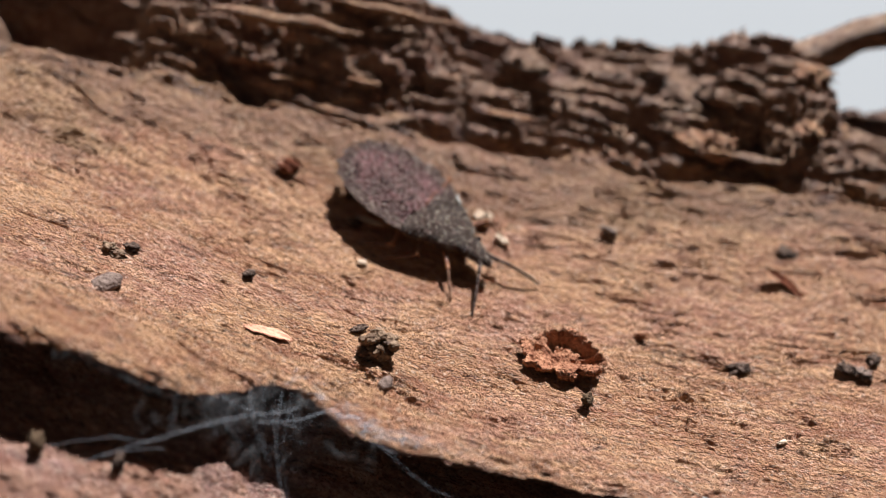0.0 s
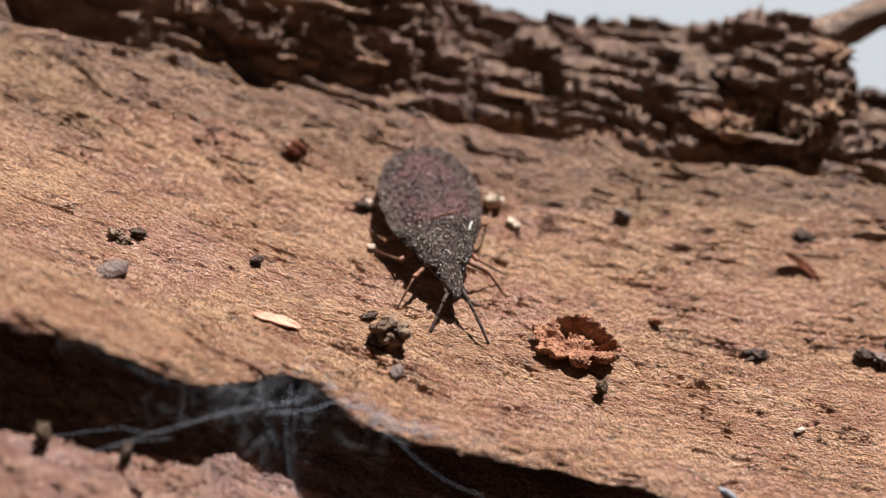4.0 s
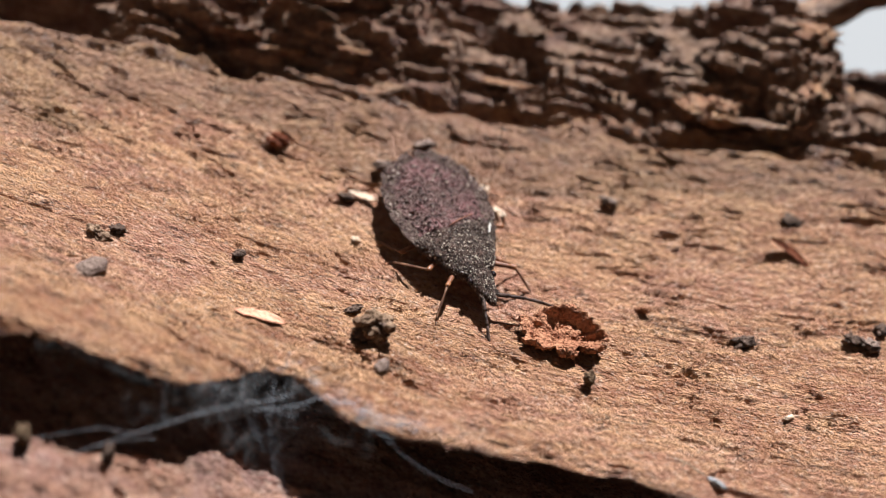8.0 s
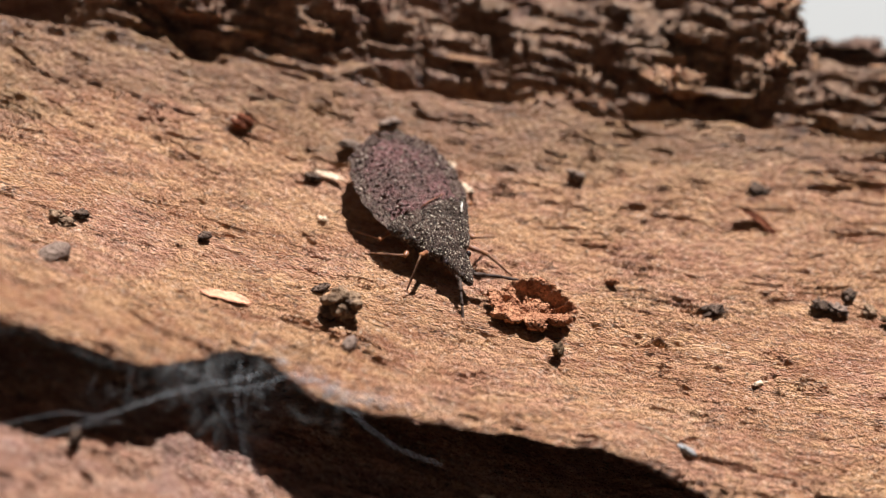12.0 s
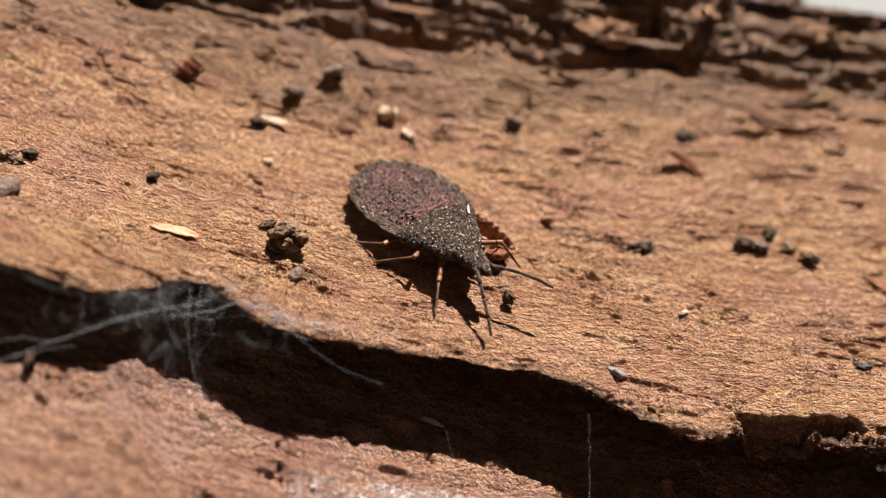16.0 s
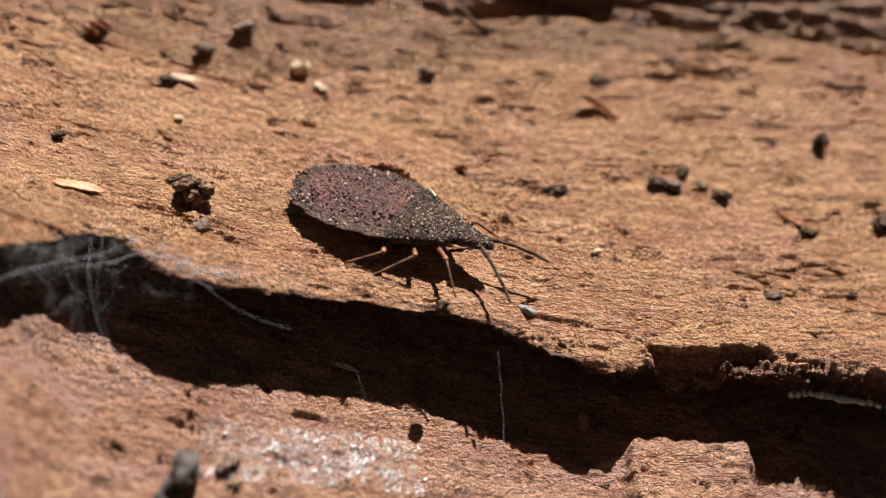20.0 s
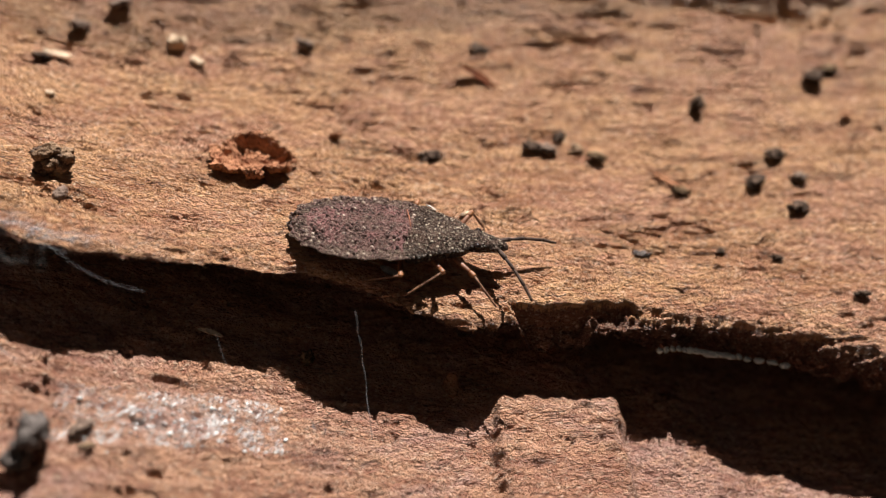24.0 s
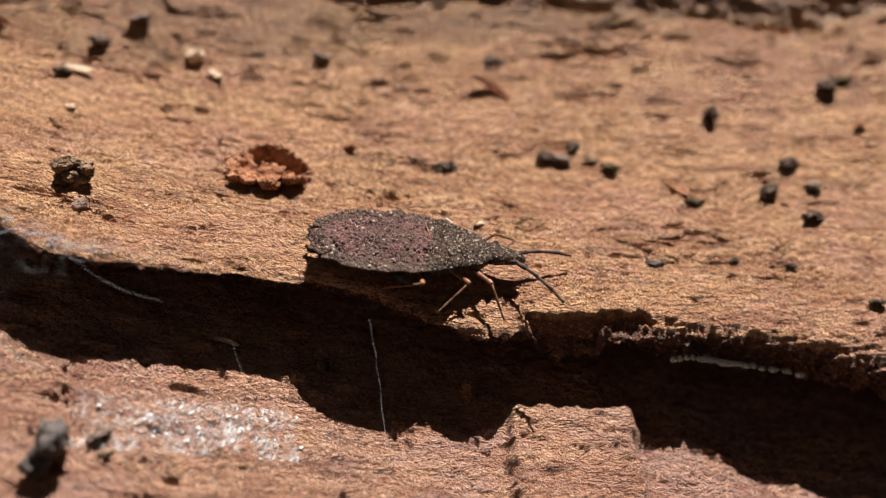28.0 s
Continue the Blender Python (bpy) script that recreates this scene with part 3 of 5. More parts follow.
def crumb(name, x, y, w, h, material, label, category, turn=0.0, lumps=1, seed=1, on=top_of, shaded=True, high=None, lump=0.68, sink=0.12):
    """A crumb of width w and height h lying at x, y; of one or several lumps."""
    r = random.Random(seed * 77 + 5)
    w, h = 0.9 * w * r.uniform(0.95, 1.2), 0.9 * h * r.uniform(0.8, 1.0)
    high = high or h * 0.62
    pieces = []
    for k in range(lumps):
        s = 1.0 if lumps == 1 else r.uniform(0.62, 0.82) if lumps < 5 else r.uniform(0.20, 0.42)
        c = (0, 0, 0) if lumps == 1 else (r.uniform(-0.32, 0.32) * w, r.uniform(-0.32, 0.32) * h, r.uniform(-0.32, 0.32) * high)
        pieces.append(blob_verts(w / 2 * s, h / 2 * s, high / 2 * s, c, seed + k * 1.37, lump))
    low_z = min(v[2] for vs, _ in pieces for v in vs)
    if lumps < 5:
        verts, faces = [], []
        for v, f in pieces:
            faces += [tuple(i + len(verts) for i in q) for q in f]
            verts += v
        ob = new(name, mesh_from(name, verts, faces, material, shaded))
    else:
        ob = new(name)
        for v, f in pieces:
            part("granule", mesh_from("granule", v, f, material if r.random() < 0.7 else DARK, shaded), ob)
    tagged(ob, label, category)
    at_mm(ob, x, y, on(x, y) - low_z - sink * high, Euler((radians(r.uniform(-26, 26)), radians(r.uniform(-10, 26)), radians(turn + r.uniform(-25, 25)))).to_matrix())
    return ob


rng = random.Random(77)
for k in range(22):
    # crumbling lumps that overhang the ridge's face
    x = rng.uniform(8, 17.2) if k < 12 else rng.uniform(-12, 31)
    y = float(ridge_line(np.array([x]))[0]) + rng.uniform(1.2, 5.0)
    v, f = blob_verts(rng.uniform(0.5, 1.25), rng.uniform(0.4, 0.75), rng.uniform(0.28, 0.6), (0, 0, 0), 90 + k, 0.7, 1.2)
    ob = part("bark_lump", mesh_from("bark_lump", v, f, CRUST if k % 3 else WOOD), bark)
    at_mm(ob, x, y, top_of(x, y) + 0.1, Euler((radians(rng.uniform(-10, 20)), radians(rng.uniform(0, 12)), radians(rng.uniform(-20, 10)))).to_matrix())

FRASS, GRIT = "dark rough frass pellet lying on the bark", "small grey-brown grit grain lying on the bark"
crumb("grit_grain", -14.22, -5.3, 1.3, 1.1, STONE, "smooth grey-brown pebble-like grain on the bark", "grain", 20, 1, 3, lump=0.12)
crumb("frass_pellet", -14.62, -2.85, 0.85, 0.7, OCHRE, "brown crumbly frass pellet touching a darker one", "frass", 10, 2, 4)
crumb("frass_pellet", -14.15, -2.35, 0.62, 0.65, DARK, "near-black frass pellet touching a brown one", "frass", 0, 1, 5)
crumb("frass_pellet", -9.72, -2.45, 0.85, 0.85, DARK, "dark crystalline frass pellet on the bark", "frass", 30, 2, 6)
crumb("frass_pellet", -4.75, -4.25, 0.65, 0.62, DARK, FRASS, "frass", 0, 2, 7)
crumb("frass_clump", -3.95, -5.7, 1.7, 1.35, OCHRE, "ochre clump of frass granules stuck together", "frass", 20, 40, 8, high=1.3, lump=0.5)
crumb("frass_pellet", -3.55, -7.35, 0.5, 0.85, STONE, "grey-brown rod-shaped pellet before the clump", "frass", -20, 1, 9, high=0.55, lump=0.15)
dragged = crumb("frass_pellet", 4.2, -6.45, 0.58, 1.0, BROWN, "brown rod-shaped frass pellet on the bark", "frass", -8, 2, 10, high=0.55)
crumb("frass_pellet", 11.02, -2.85, 0.95, 0.75, DARK, FRASS, "frass", 25, 1, 11)
crumb("frass_pellet", 14.13, 3.35, 0.92, 0.8, DARK, FRASS, "frass", 10, 1, 12)
crumb("bark_crumb", 5.86, 3.55, 0.85, 0.5, STONE, "greenish-grey flat crumb on the bark", "crumb", 5, 1, 13, high=0.4)
crumb("frass_pellet", 15.72, -2.2, 0.9, 0.85, DARK, "dark frass pellet in a small group", "frass", 0, 2, 14)
crumb("frass_pellet", 16.4, -2.6, 0.85, 0.8, STONE, "grey frass pellet in a small group", "frass", 0, 1, 15)
crumb("frass_pellet", 17.1, -1.65, 0.75, 0.65, DARK, "dark frass pellet in a small group", "frass", 40, 1, 16)
crumb("frass_pellet", 17.8, -2.45, 0.6, 0.6, OCHRE, "pale ochre frass pellet in a small group", "frass", 0, 1, 17)
crumb("bark_crumb", 18.55, -3.15, 0.9, 0.5, BROWN, "flat brown bark crumb on the bark", "crumb", -10, 1, 18, high=0.35)
crumb("bark_crumb", -9.05, 4.7, 0.9, 0.55, RUSSET, "reddish splintered bark crumb", "crumb", 10, 4, 19, high=0.5, lump=0.4)
crumb("frass_pellet", -5.78, 2.3, 0.72, 0.7, DARK, FRASS, "frass", 0, 1, 20)
crumb("frass_pellet", -2.5, 5.2, 1.1, 0.85, STONE, "grey frass pellet below the ridge", "frass", 30, 1, 21)
crumb("frass_pellet", -4.25, 4.1, 0.85, 0.8, STONE, "grey frass pellet below the ridge", "frass", 10, 1, 22)
crumb("grit_grain", 0.05, 3.5, 0.8, 0.6, PALE, "pale grain with a dark shaded foot", "grain", 0, 3, 23, high=0.7)
crumb("bark_crumb", 0.87, 2.6, 0.7, 0.5, PALE, "small pale fibre crumb on the bark", "crumb", 0, 1, 24, high=0.2)
crumb("grit_grain", -5.18, 0.15, 0.36, 0.34, PALE, "tiny pale grain on the bark", "grain", 0, 1, 25)
crumb("bark_crumb", 6.86, -1.8, 0.6, 0.35, CHIP, "small dark-red chip on the bark", "crumb", -30, 2, 26, high=0.35)
crumb("grit_grain", 8.66, -10.0, 0.85, 0.34, ASH, "pale grey rod-shaped grain near the bark's edge", "grain", -12, 1, 27, high=0.3, lump=0.12)
crumb("grit_grain", 19.15, -8.6, 0.8, 0.5, BLUE, "blue-grey crumb near the bark's edge", "grain", 10, 2, 28)
crumb("grit_grain", 12.1, -6.55, 0.5, 0.28, PALE, "pale flat crumb on the bark", "grain", 15, 1, 29, high=0.15)
crumb("frass_pellet", 24.07, -0.2, 0.62, 1.1, DARK, "dark upright frass pellet on the bark", "frass", 0, 2, 30)
crumb("frass_pellet", 30.16, 0.85, 0.9, 0.85, DARK, FRASS, "frass", 0, 1, 31)
crumb("frass_pellet", 31.1, 1.4, 0.95, 0.7, BROWN, "brown frass pellet touching a dark one", "frass", 20, 1, 32)
crumb("frass_pellet", 27.0, -3.2, 0.9, 0.75, DARK, FRASS, "frass", 0, 1, 33)
crumb("frass_pellet", 25.57, -4.7, 0.82, 0.9, DARK, FRASS, "frass", 25, 1, 34)
crumb("frass_pellet", 27.73, -4.5, 0.64, 0.7, STONE, GRIT, "grain", 0, 1, 35)
crumb("frass_pellet", 27.07, -6.25, 0.95, 0.65, DARK, "dark angular frass pellet on the bark", "frass", 15, 1, 36)
crumb("grit_grain", 22.78, -8.4, 0.48, 0.55, DARK, "small dark grain near the bark's edge", "grain", 0, 2, 37)
crumb("grit_grain", 25.25, -8.8, 0.6, 0.3, DARK, "small flat dark grain near the bark's edge", "grain", 0, 1, 38, high=0.22)
crumb("frass_clump", 28.45, -10.5, 1.0, 0.9, DARK, "black crumbly frass clump near the bark's edge", "frass", 0, 12, 39, lump=0.4)
crumb("bark_crumb", 31.0, -1.4, 0.8, 0.6, CHIP, "orange bark crumb on the bark", "crumb", 0, 2, 40, high=0.3)
crumb("frass_pellet", 22.0, -5.1, 0.8, 0.6, BROWN, "brown pellet at the end of a curled fibre", "frass", 0, 1, 41)
crumb("grit_grain", -3.98, -16.3, 1.5, 1.25, BLUE, "large dark-grey two-lobed grain on the lower bark", "grain", 50, 3, 42, on=low_of, high=1.6)
crumb("grit_grain", -2.6, -15.3, 0.9, 0.75, STONE, "grey grain caught in silk on the lower bark", "grain", 0, 2, 43, on=low_of)
crumb("grit_grain", -2.4, -15.9, 0.45, 0.45, OCHRE, "small ochre grain on the lower bark", "grain", 0, 1, 44, on=low_of)
crumb("frass_pellet", -12.37, -11.6, 0.36, 0.5, DARK, "dark rod-shaped pellet standing on the lower bark", "frass", 0, 1, 45, on=low_of, high=0.75)
crumb("frass_pellet", -15.0, -11.6, 0.5, 0.55, BROWN, "brown pellet on the lower bark", "frass", 0, 1, 46, on=low_of, high=0.8)


def flake_thing(name, x, y, length, width, lift, turn, material, label, seed, on=top_of):
    """A thin curled flake with ragged ends."""
    nu, nv = 22, 7
    r = random.Random(seed)
    verts, faces = [], []
    for side in (0.0, -0.05):
        for i in range(nu):
            u = i / (nu - 1)
            half = width / 2 * max(0.05, math.sin(math.pi * u) ** 0.55) * (1 + 0.3 * noise.noise(Vector((u * 6, seed, 0))))
            for j in range(nv):
                v = 2 * j / (nv - 1) - 1
                z = lift * (0.3 + 0.7 * (2 * u - 1) ** 2) + 0.12 * width * v * v + 0.05 * noise.noise(Vector((u * 8, v * 2, seed)))
                verts.append(((u - 0.5) * length, v * half + 0.08 * length * math.sin(u * 3), z + side))
    m = nu * nv
    for i in range(nu - 1):
        for j in range(nv - 1):
            a = i * nv + j
            faces.append((a, a + nv, a + nv + 1, a + 1))
            faces.append((m + a, m + a + 1, m + a + nv + 1, m + a + nv))
    rim = [i * nv for i in range(nu)] + [(nu - 1) * nv + j for j in range(1, nv)] + [i * nv + nv - 1 for i in range(nu - 2, -1, -1)] + [j for j in range(nv - 2, 0, -1)]
    for a, b in zip(rim, rim[1:] + rim[:1]):
        faces.append((a, b, m + b, m + a)[::-1])
    ob = tagged(new(name, mesh_from(name, verts, faces, material)), label, "flake")
    e = 0.35 * length
    c, s = math.cos(radians(turn)), math.sin(radians(turn))
    slope = math.atan2(on(x - e * c, y - e * s) - on(x + e * c, y + e * s), 2 * e)
    tilt = math.atan2(on(x, y + 0.4) - on(x, y - 0.4), 0.8)
    return at_mm(ob, x, y, on(x, y) + 0.12, Matrix.Rotation(tilt, 3, "X") @ Matrix.Rotation(radians(turn), 3, "Z") @ Matrix.Rotation(slope, 3, "Y"))


flake_thing("wood_flake", -8.13, -5.95, 1.95, 0.52, 0.04, -6, FLAKE, "thin pale orange wood flake lying on the bark", 2)
flake_thing("wood_fibre", -5.1, 2.45, 1.35, 0.30, 0.2, -18, PALE, "pale straw-coloured fibre on the bark", 5)
flake_thing("bark_splinter", 13.8, 1.75, 2.3, 0.34, 0.12, -36, RUSSET, "dark reddish splinter lifting off the bark", 6)
flake_thing("curled_fibre", 21.4, -4.4, 1.6, 0.28, 0.3, -50, CHIP, "curled reddish fibre on the bark", 8)
tagged(new("needle_fibre", stick_mesh("needle_fibre", [(7.0 + 1.35 * u, -9.15 - 0.72 * u, top_of(7.0 + 1.35 * u, -9.15 - 0.72 * u) + 0.10) for u in (0, 0.25, 0.5, 0.75, 1.0)], [0.012, 0.022, 0.025, 0.022, 0.012], PALE, 6)), "pale needle-thin fibre lying by the bark's edge", "fibre")
tagged(new("needle_fibre", stick_mesh("needle_fibre", [(-7.1 + 0.75 * u, -0.9 + 1.0 * u, top_of(-7.1 + 0.75 * u, -0.9 + 1.0 * u) + 0.06 + 0.25 * u) for u in (0, 0.35, 0.7, 1.0)], [0.008, 0.012, 0.012, 0.006], FLAKE, 6)), "single thin orange fibre standing off the bark", "fibre")
flake_thing("bark_flake", 10.85, -12.4, 1.0, 0.7, 0.2, 80, CHIP, "small reddish flake standing in the shaded gap", 9, on=low_of)
flake_thing("wood_fibre", 1.54, -10.9, 1.0, 0.2, 0.12, -15, PALE, "tiny sunlit fibre in the shaded gap", 10, on=low_of)


def build_chip():
    thing = tagged(new("bark_chip"), "reddish-brown crumbling bowl-shaped bark chip with a ragged rim", "bark chip")
    n, m = 110, 26
    verts, faces = [], []
    for side in (0, 1):
        for j in range(m + 1):
            r = j / m
            for i in range(n):
                a = 2 * math.pi * i / n
                ca, sa = math.cos(a), math.sin(a)
                rad = 1 + 0.20 * noise.fractal(Vector((ca * 2.3, sa * 2.3, 2.0)), 0.5, 2.2, 6)
                if -1.35 < a - 2 * math.pi < -0.9:
                    rad *= 0.80
                x, y = 1.66 * rad * r * ca, 1.08 * rad * r * sa
                z = 0.10 * r**2.2 - 0.26 * (1 - r * r) + 0.22 * r * max(0.0, -sa) * (ca > -0.3) - 0.28 * math.exp(-((x - 0.75) / 0.5) ** 2 - ((y - 0.45) / 0.28) ** 2) + 0.06 * smooth(0.2, 0.9, np.array([-sa * r]))[0] + 0.38 * smooth(0.62, 0.98, np.array([(sa + 0.35 * ca) * r]))[0] - 0.25 * smooth(0.2, 0.5, np.array([ca * r]))[0] * (abs(sa) < 0.3) + 0.17 * noise.fractal(Vector((x * 1.9, y * 1.9, 5.0 + 3 * side)), 0.6, 2.1, 6)
                if side:
                    z -= 0.16 + 0.2 * (1 - r) + 0.22 * max(0.0, -sa) * r * (0.5 + noise.noise(Vector((x * 2.0, 1.0, 0))))
                verts.append((x, y, z))
    k = (m + 1) * n
    for j in range(m):
        for i in range(n):
            a, b, c, d = j * n + i, (j + 1) * n + i, (j + 1) * n + (i + 1) % n, j * n + (i + 1) % n
            faces.append((a, b, c, d))
            faces.append((k + d, k + c, k + b, k + a))
    for i in range(n):
        a, b = m * n + i, m * n + (i + 1) % n
        faces.append((a, k + a, k + b, b))
    part("bowl", mesh_from("bowl", verts, faces, CHIP), thing)
    for s, (x, y, z, w) in enumerate(((0.15, -0.95, 0.12, 0.34), (1.05, -0.62, 0.16, 0.28), (0.42, -0.92, 0.05, 0.24), (-0.55, -0.1, -0.5, 0.42), (0.3, 0.35, -0.5, 0.5))):
        v, f = blob_verts(w, w * 0.8, w * 0.8, (x, y, z), 20 + s, 0.45)
        part("crumb", mesh_from("crumb", v, f, CHIP), thing)
    at_mm(thing, 3.35, -4.05, top_of(3.35, -4.05) + 0.50, Euler((radians(8), radians(8), radians(-4))).to_matrix())
    return thing


build_chip()

# ---- dust and fine fibres, too many and small to pick apart ----
rng = random.Random(51)
verts, faces = [], []
for k in range(420):
    x, y = rng.uniform(-17, 31), rng.uniform(-10.0, 5.5)
    if y < lip_at(x) + 0.3:
        continue
    z, s = top_of(x, y), rng.uniform(0.025, 0.075)
    n = len(verts)
    verts += [(x + s * rng.uniform(0.5, 1.2) * q[0], y + s * rng.uniform(0.5, 1.2) * q[1], z + s * (q[2] + 0.4)) for q in ((1, 0, 0), (0, 1, 0), (-1, 0, 0), (0, -1, 0), (0, 0, 0.8), (0, 0, -0.8))]
    faces += [(n + i, n + (i + 1) % 4, n + 4) for i in range(4)] + [(n + (i + 1) % 4, n + i, n + 5) for i in range(4)]
tagged(new("dust", mesh_from("dust", verts, faces, PALE, False)), "scattered pale dust grains on the bark", "dust", kind="stuff")
verts, faces = [], []
for k in range(260):
    x, y = rng.uniform(-17, 31), rng.uniform(-10.3, 4.0)
    if y < lip_at(x) + 0.3:
        continue
    a, length, s = radians(rng.gauss(-8, 16)), rng.uniform(0.2, 0.7), rng.uniform(0.01, 0.022)
    n, sides, c = len(verts), 4, 6
    for j in range(c):
        u = j / (c - 1)
        px, py = x + math.cos(a) * length * u, y + math.sin(a) * length * u + 0.06 * math.sin(u * 5 + k)
        pz = top_of(px, py) + 0.03 + rng.uniform(0, 0.05)
        for i in range(sides):
            t = 2 * math.pi * i / sides
            verts.append((px, py + s * math.cos(t) * (1 - 0.6 * u), pz + s * math.sin(t) * (1 - 0.6 * u)))
    faces += [(n + j * 4 + i, n + j * 4 + (i + 1) % 4, n + j * 4 + 4 + (i + 1) % 4, n + j * 4 + 4 + i) for j in range(c - 1) for i in range(4)]
tagged(new("fibre_litter", mesh_from("fibre_litter", verts, faces, FLAKE)), "fine loose orange fibres lying along the grain", "fibres", kind="stuff")

# ---- white fungus under the lip ----
FUNGUS = np.array(((19.5, -11.55, -5.70), (20.2, -11.6, -5.58), (20.9, -11.6, -5.86), (21.7, -11.6, -6.12), (22.5, -11.65, -6.30), (23.4, -11.8, -6.45), (24.9, -12.05, -6.74)))
rng = random.Random(19)
for k in range(17):
    u = k / 16 * (len(FUNGUS) - 1)
    x, y, z = (float(np.interp(u, range(len(FUNGUS)), FUNGUS[:, j])) for j in range(3))
    big = 0.32 if 1.6 < u < 4.4 or u > 5.2 else 0.16
    v, f = blob_verts(big * rng.uniform(0.6, 1.1), 0.14, rng.uniform(0.06, 0.12), (0, 0, 0), 60 + k, 0.5, 1.4, 16, 10)
    ob = tagged(new("white_fungus", mesh_from("white_fungus", v, f, WHITE)), "white crusty fungus growing under the bark's lip", "fungus", "fungus under the lip")
    at_mm(ob, x, y - 0.32, z + 0.05 + rng.uniform(-0.05, 0.05), Euler((0, radians(rng.uniform(4, 20)), 0)).to_matrix())


# ---- spider silk across the gap ----
def silk(points, r, n=14, seed=0):
    """A sagging strand through the given places."""
    pts = [Vector(p) for p in points]
    q = []
    for k in range(n):
        u = k / (n - 1) * (len(pts) - 1)
        i = min(int(u), len(pts) - 2)
        f = u - i
        a, b, c, d = pts[max(i - 1, 0)], pts[i], pts[i + 1], pts[min(i + 2, len(pts) - 1)]
        s = b + 0.5 * f * ((c - a) + f * ((2 * a - 5 * b + 4 * c - d) + f * (3 * (b - c) + d - a)))
        q.append(s + 0.05 * Vector((noise.noise(s * 1.7 + Vector((seed, 0, 0))), noise.noise(s * 1.7 + Vector((0, seed, 5))), noise.noise(s * 1.7 + Vector((9, 0, seed))))))
    return stick_mesh("strand", q, [0.75 * r * (0.8 + 0.4 * abs(math.sin(k * 1.7 + seed))) for k in range(n)], SILK, 5, 0.3, seed)


web = tagged(new("spider_web"), "torn grey-white spider silk stretched across the gap under the lip", "spider web")
for k, (pts, r) in enumerate((
        (((-14.6, -11.9, 0.9), (-12.63, -11.6, 1.59), (-11.02, -11.4, 2.2), (-9.72, -11.1, 2.47), (-8.5, -10.6, 2.52), (-7.27, -10.2, 2.38), (-6.3, -9.7, 2.2)), 0.016),
        (((-15.0, -11.4, 1.6), (-12.57, -11.3, 2.1), (-11.3, -11.4, 2.05), (-9.72, -11.05, 2.44), (-8.3, -10.5, 2.4)), 0.009),
        (((-13.4, -11.5, 1.2), (-11.9, -11.3, 1.5), (-10.8, -11.2, 1.55)), 0.008),
        (((-6.93, -9.5, 2.7), (-7.0, -10.3, 2.2), (-7.01, -10.8, 1.65), (-6.92, -11.4, 0.87), (-6.65, -11.9, -0.04), (-6.12, -12.1, -1.19), (-5.08, -12.6, -2.15)), 0.015),
        (((-6.6, -9.4, 2.6), (-6.8, -10.9, 1.4), (-6.5, -11.9, -0.3), (-5.8, -12.3, -1.5), (-5.0, -12.6, -2.1)), 0.008),
        (((-8.03, -9.6, 2.96), (-7.74, -10.6, 2.03), (-7.34, -11.2, 1.24), (-7.54, -11.4, 0.32)), 0.010),
        (((-7.6, -9.5, 2.9), (-7.45, -10.7, 1.8), (-7.2, -11.3, 0.9), (-7.4, -11.6, 0.0)), 0.006),
        (((-7.63, -10.5, 2.2), (-6.38, -10.1, 2.03), (-5.1, -9.4, 1.95)), 0.014),
        (((-6.4, -10.2, 2.0), (-5.6, -9.8, 2.05), (-4.9, -9.5, 1.9)), 0.008),
        (((-10.08, -9.8, 3.69), (-8.71, -10.1, 2.92), (-7.63, -10.3, 2.41), (-6.14, -10.5, 1.93)), 0.009),
        (((-10.28, -9.9, 3.95), (-10.35, -10.8, 2.86), (-10.53, -11.3, 2.43)), 0.008),
        (((-9.1, -9.5, 3.3), (-8.9, -10.4, 2.5), (-8.2, -11.0, 1.5), (-8.3, -11.2, 0.9)), 0.006),
        (((-5.35, -9.5, 1.85), (-3.9, -10.2, 1.3), (-2.9, -10.5, 0.9)), 0.010),
        (((-3.49, -10.5, 1.35), (-2.5, -11.1, 0.8), (-1.76, -11.4, 0.38), (-0.19, -11.8, -0.12)), 0.006),
        (((7.2, -12.2, -1.55), (7.3, -12.7, -2.8), (7.4, -13.3, -4.4), (7.45, -14.7, -6.05)), 0.02),
        (((2.0, -12.0, -2.4), (2.3, -12.9, -3.4), (2.6, -13.2, -3.9)), 0.005))):
    part("strand", silk(pts, r, 30, k), web)
rng = random.Random(31)
for k in range(26):
    x = rng.gauss(-6.8, 2.0)
    y = lip_at(x)
    a = Vector((x, y + 0.05, top_of(x, y) - rng.uniform(0.25, 0.6)))
    b = Vector((x + rng.uniform(-3.0, 3.0), y - rng.uniform(0.5, 1.6), 0))
    b.z = max(low_of(b.x, b.y) + 0.05, a.z - rng.uniform(0.2, 2.4))
    part("hair", silk((a, a.lerp(b, 0.3) + Vector((rng.uniform(-0.5, 0.5), rng.uniform(-0.3, 0.3), rng.uniform(-0.5, 0.1))), a.lerp(b, 0.65) + Vector((rng.uniform(-0.5, 0.5), rng.uniform(-0.3, 0.3), rng.uniform(-0.4, 0.3))), b), rng.uniform(0.002, 0.004), 14, k), web)
